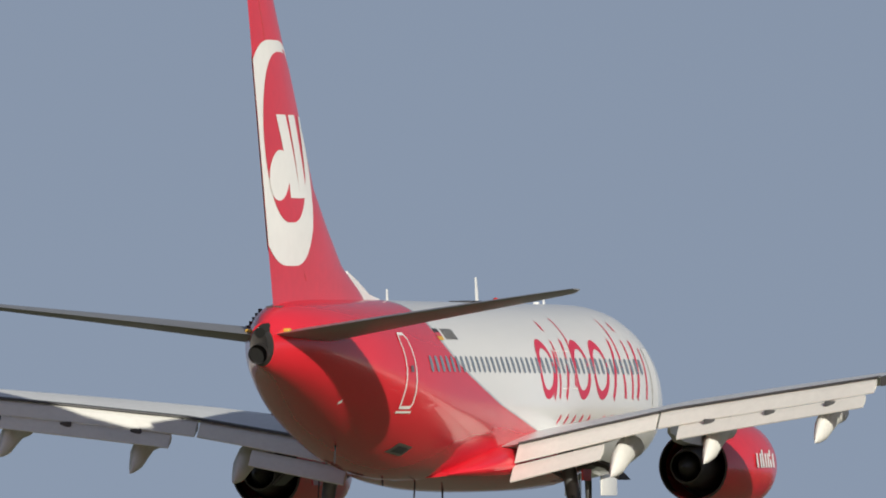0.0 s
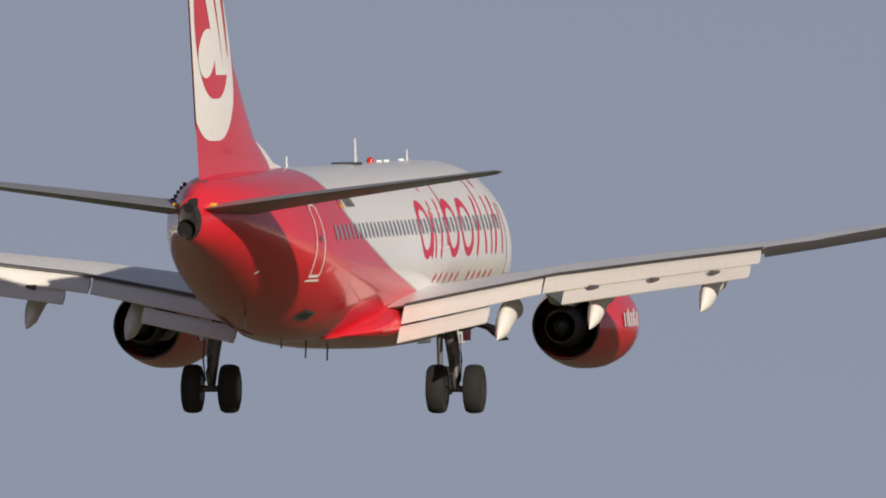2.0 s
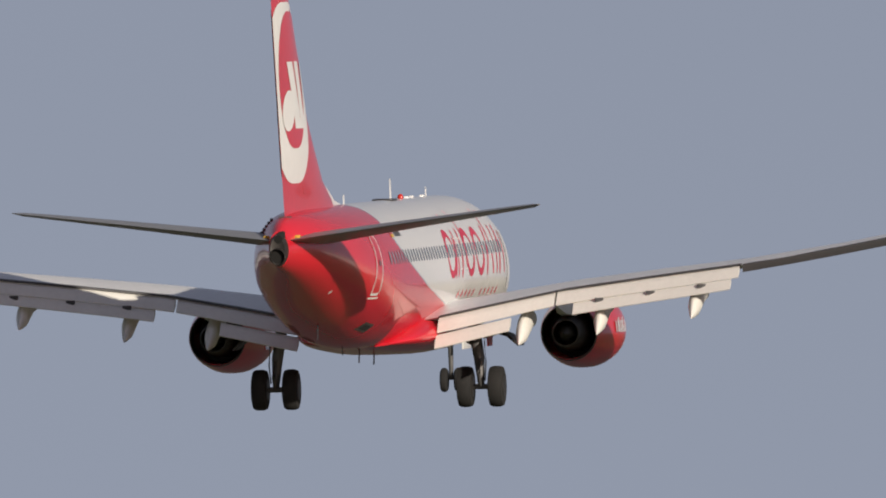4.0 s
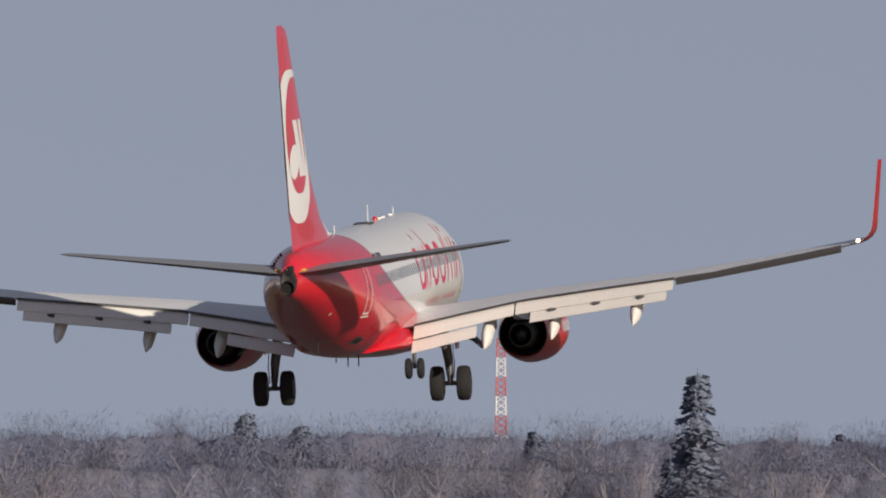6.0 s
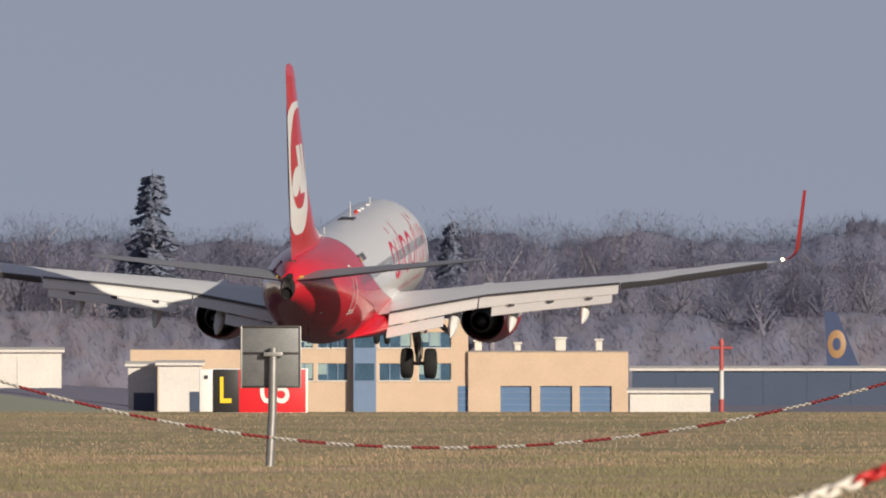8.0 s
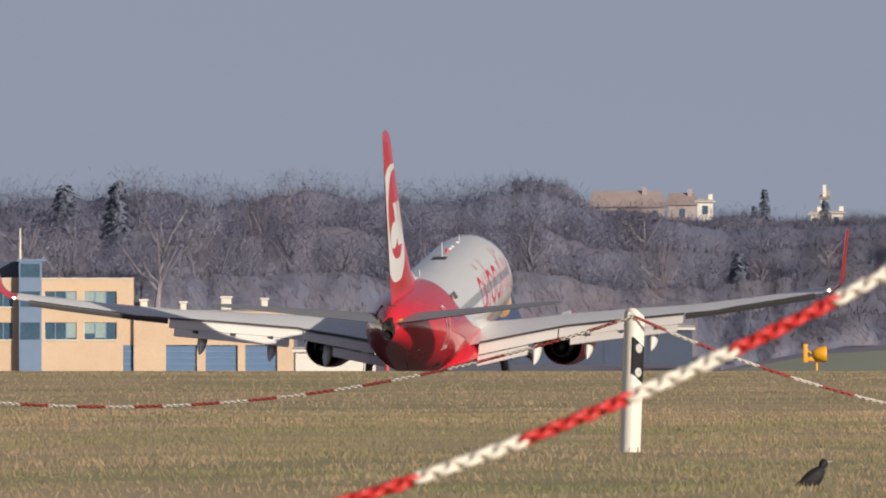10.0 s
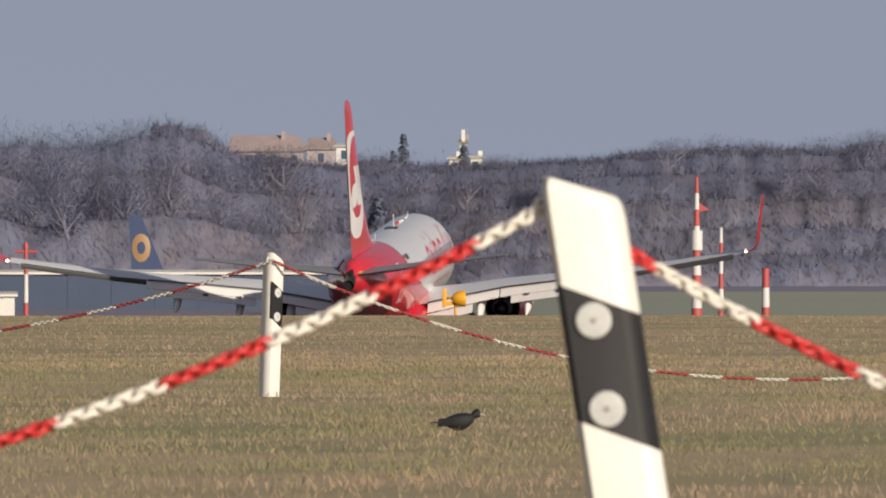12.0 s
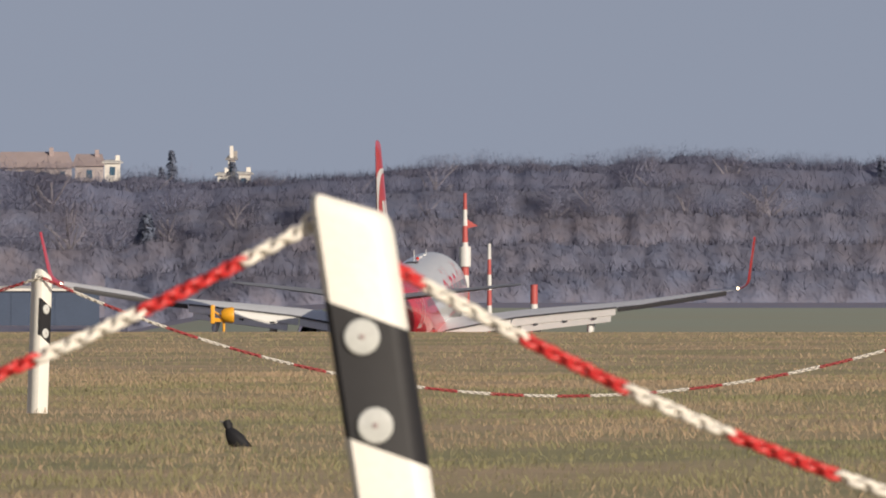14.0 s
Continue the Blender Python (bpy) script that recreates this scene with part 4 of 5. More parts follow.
# ---- signs in the meadow ----
def build_board():
    s = thing("sign_board", "grey metal sign board seen from its back on a pole", "sign", facing(-125.10, 215, 0))
    k = 215 / 53.5 / 1000
    part("pole", tube([(-0.012, 0.0, -0.05), (0.012, 0.0, 0.40), (0.018, 0.0, 0.86)], 0.031, 12), ZINC, s, "leaning galvanised pole")
    z0, z1 = 0.575, 1.015
    panel = part("panel", box(-0.205, 0.040, z0 + 0.012, 0.205, 0.052, z1 - 0.012, 0.003), ALU, s, "weathered grey panel")
    for x in (-0.215, 0.205):
        part("edge_strip", box(x, 0.028, z0, x + 0.012, 0.056, z1, 0.003), ZINC, panel)
    for z in (z0, z1 - 0.012, (z0 + z1) / 2 + 0.02):
        part("rail", box(-0.205, 0.030, z, 0.205, 0.055, z + 0.016, 0.003), SOOT, panel)
    part("clamp", box(-0.05, -0.035, 0.80, 0.085, 0.035, 0.83, 0.004), ZINC, s)


build_board()


def lettering(text, size, at, mat, parent, name, wide=1.0):
    cu = bpy.data.curves.new(name, "FONT")
    cu.body, cu.size, cu.extrude, cu.offset = text, size, 0.006, 0.012
    cu.align_x, cu.align_y = "CENTER", "CENTER"
    tmp = new("tmp_text", cu)
    bpy.context.view_layer.update()
    me = bpy.data.meshes.new_from_object(tmp.evaluated_get(bpy.context.evaluated_depsgraph_get()))
    bpy.data.objects.remove(tmp)
    me.transform(Matrix.Translation(at) @ pose(0, 0, 0, 90, 0, 0) @ Matrix.Diagonal((wide, 1, 1, 1)))
    me.materials.clear()
    me.materials.append(mat)
    ob = new(name, me)
    ob.parent = parent
    return ob


def build_taxi_sign():
    d = 545
    s = thing("taxiway_sign", "low airfield sign, yellow L on black beside white 05 on red", "sign", facing(-125.66, d, 0))
    k = d / 53500
    x = lambda X: (X + 898) * k
    part("end_box", box(x(-994), -0.02, 0.03, x(-971), 0.30, 0.80, 0.02), SIGNWHITE, s, "white end box")
    part("end_box_lock", box(x(-986), -0.03, 0.62, x(-979), -0.018, 0.69, 0.004), INK, s)
    part("case", box(x(-971), 0.012, 0.0, x(-802), 0.28, 0.815, 0.015), SIGNWHITE, s, "white edged case")
    part("black_panel", box(x(-970), 0.0, 0.02, x(-924), 0.012, 0.795, 0.003), SIGNBLACK, s)
    part("red_panel", box(x(-924), 0.0, 0.02, x(-806), 0.012, 0.795, 0.003), SIGNRED, s)
    lettering("L", 0.66, (x(-949), -0.006, 0.40), SIGNYELLOW, s, "letter", 0.72)
    lettering("05", 0.66, (x(-860), -0.006, 0.40), SIGNWHITE, s, "numerals", 0.85)
    for X in (-965, -885, -812):
        part("foot", tube([(x(X), 0.15, -0.1), (x(X), 0.15, 0.05)], 0.03, 8), ZINC, s)


build_taxi_sign()


def build_yellow_unit():
    """A yellow approach light unit on its stand."""
    d = 1150
    g = ground_z(*spot(-95.98, d).xy)
    k = d / 53500
    s = thing("light_unit", "yellow painted airfield light unit on a stand", "airfield light", facing(-95.98, d, 0))
    z = lambda Y: 0.65 + (495 - Y) * k
    part("stand", tube([(0.0, 0.1, g), (0.0, 0.1, z(535))], 0.05, 10), ORANGE, s)
    part("shield", box(-0.50, -0.05, z(541), -0.34, 0.05, z(508), 0.02), ORANGE, s, "upright yellow plate")
    part("drum", loft([[(a, r * 1.05 * math.sin(t), z(526) + r * math.cos(t)) for t in (2 * math.pi * q / 18 for q in range(18))] for a, r in ((-0.10, 0.16), (0.02, 0.26), (0.30, 0.31), (0.38, 0.29), (0.40, 0.2))]), ORANGE, s, "round yellow lamp drum")
    part("bracket", box(-0.36, -0.04, z(538), 0.0, 0.04, z(531), 0.01), ORANGE, s)
    part("brace", tube([(-0.34, 0, z(520)), (-0.05, 0, z(530))], 0.035, 8), ORANGE, s)


build_yellow_unit()


# ---- airport buildings ----
def build_office():
    d = 2900
    k = d / 53500
    b = thing("airport_building", "cream two-storey airport building with blue windows and garage doors", "building", facing(-121.78, d, 0))
    g = ground_z(*spot(-121.78, d).xy) - 0.3
    X = lambda v: (v + 690) * k
    Z = lambda v: 0.65 + (495 - v) * k
    def block(name, x0, x1, top, y0, y1, holes, label=""):
        """A wall block whose front has true openings, 0.35 m deep."""
        xs = sorted({x0, x1, *(h[0] for h in holes), *(h[1] for h in holes)})
        zs = sorted({g, top, *(h[2] for h in holes), *(h[3] for h in holes)})
        bm = bmesh.new()
        grid = {}
        def corner(x, z):
            if (x, z) not in grid:
                grid[x, z] = bm.verts.new((x, y0, z))
            return grid[x, z]
        for xa, xb in zip(xs, xs[1:]):
            for za, zb in zip(zs, zs[1:]):
                xm, zm = (xa + xb) / 2, (za + zb) / 2
                if not any(h[0] < xm < h[1] and h[2] < zm < h[3] for h in holes):
                    bm.faces.new((corner(xa, za), corner(xb, za), corner(xb, zb), corner(xa, zb)))
        ex = bmesh.ops.extrude_face_region(bm, geom=bm.faces[:])
        bmesh.ops.translate(bm, verts=[v for v in ex["geom"] if isinstance(v, bmesh.types.BMVert)], vec=(0, 0.35, 0))
        bmesh.ops.recalc_face_normals(bm, faces=bm.faces)
        core = box(x0, y0 + 0.36, g, x1, y1, top - 0.05)
        part("core", core, RENDERWALL, b, smooth=False)
        return part(name, bm, RENDERWALL, b, label, smooth=False)
    upper = [(X(a), X(c), Z(442), Z(415)) for a, c in ((-824, -792), (-785, -731), (-676, -619), (-606, -548))]
    lower = [(X(a), X(c), Z(500), Z(470)) for a, c in ((-824, -792), (-785, -731), (-676, -619), (-606, -548))]
    main = block("main_block", X(-856), X(-518), Z(393), 0, 11, upper + lower, "cream rendered block")
    doors = [(X(a), X(c), g, Z(510)) for a, c in ((-536, -476), (-461, -406), (-391, -334), (-321, -264))]
    wing = block("garage_wing", X(-518), X(-235), Z(450), -0.5, 12, [h for h in doors if h[0] > X(-518)], "cream garage wing")
    block("side_wing", X(-1116), X(-856), Z(446), 1.0, 10, [], "cream low side wing")
    for x0, x1, z0, z1 in upper + lower:
        w = part("window", box(x0, 0.20, z0, x1, 0.26, z1), BLUEGLASS, main, "bluish window band", smooth=False)
        n = max(2, int((x1 - x0) / 0.8))
        for i in range(n + 1):
            x = x0 + (x1 - x0) * i / n
            part("mullion", box(x - 0.05, 0.10, z0, x + 0.05, 0.195, z1), HALLWHITE if i in (0, n) else BLUEPANEL, w, smooth=False)
        for i in range(n):
            if random.Random(i + int(x0 * 7)).random() < 0.5:
                xa = x0 + (x1 - x0) * i / n
                part("blind", box(xa + 0.06, 0.12, z0 + (z1 - z0) * random.Random(i).choice((0.1, 0.35, 0.5)), xa + (x1 - x0) / n - 0.06, 0.18, z1 - 0.03), CURTAIN, w, smooth=False)
        part("window_sill", box(x0 - 0.1, -0.12, z0 - 0.12, x1 + 0.1, 0.1, z0 - 0.003), HALLWHITE, w, smooth=False)
    for i, (x0, x1, z0, z1) in enumerate(doors):
        gd = part("garage_door", box(x0, -0.22 if x0 > X(-518) else -0.05, z0, x1, -0.14 if x0 > X(-518) else -0.003, z1), BLUEDOOR, wing, "blue roller door", smooth=False)
        for q in range(1, 5):
            z = z0 + (z1 - z0) * q / 5
            part("door_rib", box(x0, -0.28 if x0 > X(-518) else -0.10, z - 0.05, x1, -0.223 if x0 > X(-518) else -0.053, z + 0.05), BLUEPANEL, gd, smooth=False)
    tower = part("stair_tower", box(X(-721), -1.2, g, X(-681), -0.01, Z(362)), BLUEPANEL, b, "glazed blue stair tower", smooth=False)
    for za, zb in ((442, 415), (500, 470), (390, 366)):
        part("tower_glass", box(X(-718), -1.26, Z(za), X(-684), -1.203, Z(zb)), BLUEGLASS, tower, smooth=False)
    part("penthouse", box(X(-764), 2.5, Z(393) + 0.01, X(-716), 7, Z(362)), HALLBLUE, b, "dark blue roof house", smooth=False)
    part("tower_roof", box(X(-724), -1.35, Z(362) + 0.01, X(-672), 2, Z(358)), BLUEPANEL, tower, smooth=False)
    part("parapet", box(X(-858), -0.1, Z(393) + 0.01, X(-517), 11.1, Z(391)), HALLWHITE, main, smooth=False)
    part("parapet", box(X(-519) + 0.1, -0.6, Z(450) + 0.01, X(-234), 12.1, Z(448)), ROOFGREY, wing, smooth=False)
    part("flagpole", tube([(X(-719), 3, Z(362)), (X(-719), 3, Z(303))], [0.12, 0.07], 8), HALLWHITE, b, "white roof mast")
    for c, top, w in ((-500, 432, 0.35), (-430, 436, 0.3), (-354, 427, 0.5), (-286, 430, 0.32)):
        ch = part("roof_vent", box(X(c) - w, 5, Z(448) + 0.02, X(c) + w, 6, Z(top), 0.1), HALLWHITE, b, "pale roof vent", smooth=False)
        part("vent_hood", box(X(c) - w - 0.12, 4.9, Z(top) + 0.01, X(c) + w + 0.12, 6.1, Z(top) + 0.2, 0.05), HALLWHITE, ch, smooth=False)


build_office()


def build_hall(x0, x1, top, d, wall, label, name="hall", category="hall", doors=(), band=None):
    mid = (x0 + x1) / 2
    k = d / 53500
    g = ground_z(*spot((mid - 5825) / 53.5, d).xy) - 0.3
    b = thing(name, label, category, facing((mid - 5825) / 53.5, d, 0))
    zt = 0.65 + (495 - top) * k
    w = (x1 - x0) * k / 2
    part("wall", box(-w, 0, g, w, 14, zt - 0.3), wall, b, smooth=False)
    part("roof", loft([[(-w - 0.3, y, zt - 0.29 + r), (w + 0.3, y, zt - 0.29 + r), (w + 0.3, y, zt - 0.05 + r), (-w - 0.3, y, zt - 0.05 + r)] for y, r in ((-0.4, 0.0), (7, 0.25), (14.4, 0.0))]), band or HALLWHITE, b, "pale roof edge", smooth=False)
    for c, wd, h, m in doors:
        part("door", box((c - mid) * k - wd / 2, -0.08, g, (c - mid) * k + wd / 2, -0.003, g + 0.3 + h), m, b, smooth=False)
    n = int(2 * w / 4)
    for i in range(1, n):
        x = -w + 2 * w * i / n
        part("seam", box(x - 0.06, -0.05, g, x + 0.06, -0.003, zt - 0.32), wall, b, smooth=False)
    return b


build_hall(-228, 470, 478, 3010, HALLBLUE, "long dark blue hall with a white roof edge")
build_hall(-1066, -990, 468, 2780, HALLWHITE, "small white shed with dark door in front of the airport building", "shed", "shed", ((-1002, 0.9, 2.3, HALLBLUE),))
build_hall(-1120, -1068, 470, 2790, HALLWHITE, "pale grey shed with a wide dark gate", "shed", "shed", ((-1092, 1.9, 2.2, HALLBLUE),))
build_hall(-1470, -1238, 445, 2870, HALLWHITE, "low white hall at the far edge of the field", doors=((-1400, 3, 2.0, ROOFGREY),))
build_hall(-1760, -1560, 436, 2900, HALLWHITE, "low white hall at the edge of the woods")
build_hall(-232, -90, 517, 2860, HALLWHITE, "low white wall in front of the blue hall", "low_wall", "wall")


def build_house(X, Y, width, high, roof_h, d, label, wall=HALLWHITE, roof=TILE, tower=False):
    k = d / 53500
    z = 0.65 + (495 - Y) * k
    g = ground_z(*spot((X - 5825) / 53.5, d).xy) - 0.5
    h = thing("house", label, "house", facing((X - 5825) / 53.5, d, 0))
    w = width / 2
    base = min(g + 0.3, z - high)
    body = part("wall", box(-w, 0, base, w, 7, z - roof_h), wall, h, smooth=False)
    part("roof", loft([[(-w - 0.4, -0.5, z - roof_h + 0.01), (w + 0.4, -0.5, z - roof_h + 0.01), (w + 0.4, -0.4, z - roof_h + 0.12), (-w - 0.4, -0.4, z - roof_h + 0.12)], [(-w * 0.9, 3.4, z), (w * 0.9, 3.4, z), (w * 0.9, 3.6, z + 0.1), (-w * 0.9, 3.6, z + 0.1)], [(-w - 0.4, 7.4, z - roof_h + 0.01), (w + 0.4, 7.4, z - roof_h + 0.01), (w + 0.4, 7.5, z - roof_h + 0.12), (-w - 0.4, 7.5, z - roof_h + 0.12)]]), roof, h, smooth=False)
    n = max(1, int(width / 2.4))
    for i in range(n):
        x = -w + width * (i + 0.5) / n
        part("window", box(x - 0.4, -0.05, z - roof_h - 1.7, x + 0.4, -0.003, z - roof_h - 0.5), BLUEGLASS, h, smooth=False)
    part("chimney", box(w * 0.4, 2.5, z - roof_h * 0.5, w * 0.4 + 0.6, 3.2, z + 0.7), roof, h, smooth=False)
    if tower:
        part("tower", box(-0.25, 1, base, 0.25, 1.5, z + 1.4), wall, h, smooth=False)
    return h


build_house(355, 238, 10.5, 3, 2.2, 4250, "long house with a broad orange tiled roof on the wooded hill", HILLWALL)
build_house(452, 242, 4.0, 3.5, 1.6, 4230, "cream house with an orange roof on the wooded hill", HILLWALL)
build_house(493, 252, 2.2, 2.4, 0.4, 4200, "small white house among trees on the hill", HALLWHITE, HALLWHITE)
build_house(688, 274, 1.4, 1.8, 0.4, 4200, "small white house among trees on the hill", HALLWHITE, HALLWHITE)
build_house(725, 273, 2.0, 1.6, 0.3, 4190, "small white flat house among trees on the hill", HALLWHITE, HALLWHITE)
build_house(704, 244, 1.0, 2.6, 0.6, 4260, "pale church with a slim white tower", HALLWHITE, ROOFGREY, True)
build_house(838, 408, 1.6, 2.2, 0.9, 3080, "small white gabled hut at the field's far edge", HALLWHITE, HALLWHITE)
build_house(1206, 397, 2.0, 1.4, 1.1, 3150, "pale tent-roofed hut in front of the woods", ROOFGREY, HALLWHITE)
build_house(1395, 410, 0.45, 0.8, 0.2, 3170, "tiny white hut in front of the woods", HALLWHITE, HALLWHITE)
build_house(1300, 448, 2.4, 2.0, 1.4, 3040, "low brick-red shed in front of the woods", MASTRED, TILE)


# ---- masts ----
def build_mast(X, top, d, w0, w1, bands, label, cross=False, lattice=False, first=0):
    k = d / 53500
    g = ground_z(*spot((X - 5825) / 53.5, d).xy) - 0.1
    zt = 0.65 + (495 - top) * k
    m = thing("mast", label, "mast", facing((X - 5825) / 53.5, d, 0))
    for i in range(bands):
        za, zb = g + (zt - g) * i / bands, g + (zt - g) * (i + 1) / bands
        ra, rb = w0 + (w1 - w0) * i / bands, w0 + (w1 - w0) * (i + 1) / bands
        mat = MASTRED if (bands - 1 - i + first) % 2 == 0 else MASTWHITE
        if lattice:
            sec = None
            for sx, sy in ((-1, -1), (1, -1), (1, 1), (-1, 1)):
                leg = part("leg", tube([(sx * ra, sy * ra, za), (sx * rb, sy * rb, zb)], 0.09, 6), mat, m)
                sec = sec or leg
            for q in range(3):
                za2, zb2 = za + (zb - za) * q / 3, za + (zb - za) * (q + 1) / 3
                r2 = ra + (rb - ra) * q / 3
                for sy in (-1, 1):
                    part("brace", tube([(-r2, sy * r2, za2), (r2, sy * r2, zb2)], 0.06, 5), mat, sec)
                    part("brace", tube([(r2, sy * r2, za2), (-r2, sy * r2, zb2)], 0.06, 5), mat, sec)
        else:
            part("section", tube([(0, 0, za), (0, 0, zb)], [ra, rb], 12), mat, m)
    if cross:
        part("crossbar", tube([(-0.9, 0, zt - 0.5), (0.9, 0, zt - 0.5)], 0.12, 8), MASTRED, m)
        part("head", tube([(0, 0, zt - 0.2), (0, 0, zt + 0.3)], [0.25, 0.1], 8), MASTRED, m)
    return m


build_mast(-1425, 72, 3620, 0.85, 0.45, 11, "tall red and white lattice mast beside the fir", lattice=True)
mast = build_mast(1117, 310, 1900, 0.42, 0.10, 11, "red and white striped mast with a small red vane")
part("vane", prism([(0.1, 5.0), (0.8, 5.15), (0.1, 5.6)], -0.02, 0.02, "y"), MASTRED, mast, "small red vane", smooth=False)
part("collar", tube([(0, 0, 2.6), (0, 0, 3.85)], 0.37, 12), MASTWHITE, mast, "thick white collar")
build_mast(1239, 472, 1700, 0.26, 0.20, 5, "short post, red above and white below")
build_mast(1160, 400, 2300, 0.22, 0.12, 6, "slim faded red and white post", first=1)
build_mast(-70, 432, 2500, 0.22, 0.16, 3, "red mast with a crossbar in front of the halls", cross=True)


# ---- parked airliner ----
def build_parked():
    d = 3090
    k = d / 53500
    j = thing("parked_airliner", "parked jet, white body, navy tail with an ochre disc", "airliner", facing(-103.46, d, 0))
    g = ground_z(*spot(-103.46, d).xy)
    z = lambda v: 0.65 + (495 - v) * k
    x = lambda v: (v - 290) * k
    top = z(482)
    part("fuselage", loft([[(a, 0.0 + r * math.sin(t), top - 1.75 + c + r * math.cos(t)) for t in (2 * math.pi * q / 24 for q in range(24))] for a, r, c in ((x(75), 0.15, 1.1), (x(120), 0.8, 0.75), (x(180), 1.4, 0.3), (x(230), 1.75, 0), (x(430), 1.75, 0), (x(462), 1.4, -0.15), (x(480), 0.7, -0.4), (x(486), 0.1, -0.5))]), WHITE, j, "white body")
    fin = part("fin", prism([(x(118), top - 1.0), (x(112), z(378)), (x(134), z(379)), (x(178), top - 0.2)], -0.18, 0.18, "y"), NAVY, j, "navy fin", smooth=False)
    part("emblem_disc", loft([[(x(134) + r * 0.95 * math.cos(t), y, z(436) + r * 1.45 * math.sin(t)) for t in (2 * math.pi * q / 28 for q in range(28))] for y, r in ((-0.185, 1.0), (-0.195, 0.98))]), TAILGOLD, fin, "ochre disc")
    part("emblem_ring", loft([[(x(134) + r * 0.95 * math.cos(t), y, z(436) + r * 1.45 * math.sin(t)) for t in (2 * math.pi * q / 20 for q in range(20))] for y, r in ((-0.197, 0.45), (-0.2, 0.42))]), NAVY, fin)
    for s in (-1, 1):
        part("wing", loft([airfoil_flat(x(300), 4.5, s * 1.2, top - 2.3, 0.12), airfoil_flat(x(250), 1.2, s * 11, top - 1.4, 0.1)]), GREY, j)
        part("tailplane", loft([airfoil_flat(x(150), 2.4, s * 0.6, top - 0.3, 0.1), airfoil_flat(x(115), 1.0, s * 4.6, top, 0.1)]), GREY, j)
    for a in (x(290), x(300), x(450)):
        part("gear_leg", tube([(a, 0.0, g + 0.02), (a, 0.0, top - 2.9)], 0.14, 8), STRUT, j)
    for i in range(9):
        part("cabin_window", box(x(235 + 20 * i), -1.772, top - 1.5, x(240 + 20 * i), -1.70, top - 1.15), PANE, j, smooth=False)


def airfoil_flat(front, chord, y, z, thick):
    return [Vector((front - chord * u, y, z + s * thick * chord * h)) for u, s, h in ((0, 1, 0), (0.15, 1, 0.5), (0.5, 1, 0.5), (1, 1, 0.02), (1, -1, 0.02), (0.5, -1, 0.4), (0.15, -1, 0.4))]


build_parked()


# ---- woods ----
def bare_tree_meshes(seed, tall, spread, twigs):
    """Trunk and limbs, and a crown of single twigs."""
    rnd = random.Random(seed)
    wood = bmesh.new()
    def add(bm):
        me = bpy.data.meshes.new("tmp")
        bm.to_mesh(me)
        bm.free()
        wood.from_mesh(me)
        bpy.data.meshes.remove(me)
    lead = [(0, 0, -0.3)]
    for k in range(1, 7):
        lead.append((rnd.gauss(0, 0.15) * k * 0.4, rnd.gauss(0, 0.15) * k * 0.4, tall * 0.14 * k))
    add(tube(lead, [0.26, 0.23, 0.2, 0.16, 0.12, 0.08, 0.04], 7))
    tips = [Vector(lead[-1])]
    for _ in range(14):
        h = rnd.uniform(0.3, 0.8)
        i = min(5, int(h * 6))
        p = Vector(lead[i]).lerp(Vector(lead[i + 1]), h * 6 - i)
        a = rnd.uniform(0, 2 * math.pi)
        out = Vector((math.cos(a), math.sin(a), rnd.uniform(0.5, 1.3))).normalized()
        ln = spread * rnd.uniform(0.5, 1.0) * (1.15 - h * 0.5)
        q1 = p + out * ln * 0.5 + Vector((0, 0, 0.1))
        q2 = p + out * ln + Vector((rnd.gauss(0, 0.3), rnd.gauss(0, 0.3), 0.5))
        add(tube([p, q1, q2], [0.10, 0.07, 0.03], 5))
        tips += [q1, q2, q1.lerp(q2, 0.5)]
    twig_list, heart = [], Vector((0, 0, tall * 0.5))
    for _ in range(twigs):
        c = rnd.choice(tips)
        p = c + Vector((rnd.gauss(0, spread * 0.24), rnd.gauss(0, spread * 0.24), rnd.gauss(0.2, spread * 0.22)))
        if p.z > tall:
            p.z = tall - rnd.random() * 1.2
        if p.z < tall * 0.2:
            continue
        dvec = Vector((rnd.gauss(0, 0.8), rnd.gauss(0, 0.8), rnd.uniform(-0.2, 1.0))).normalized() * rnd.uniform(0.3, 0.9)
        w = Vector((rnd.gauss(0, 1), rnd.gauss(0, 1), rnd.gauss(0, 0.3))).normalized() * rnd.uniform(0.009, 0.022)
        twig_list.append((p - w, p + w, p + dvec, ((p - heart) * 0.5 + (p - c) * 0.5 + Vector((0, 0, 0.6))).normalized()))
    wm = bpy.data.meshes.new("trunk")
    wood.to_mesh(wm)
    wood.free()
    return wm, spray("crown", twig_list)


def spray(name, blades):
    """A mesh of many small blades that take the light as one soft mass: each holds three corners and the mass's own normal."""
    verts, faces, normals = [], [], []
    for a, b, c, nrm in blades:
        k = len(verts)
        verts += [tuple(a), tuple(b), tuple(c)]
        normals += [tuple(nrm)] * 3
        faces.append((k, k + 1, k + 2) if (b - a).cross(c - a).dot(nrm) > 0 else (k, k + 2, k + 1))
    me = bpy.data.meshes.new(name)
    me.from_pydata(verts, [], faces)
    me.polygons.foreach_set("use_smooth", [True] * len(faces))
    me.normals_split_custom_set_from_vertices(normals)
    return me


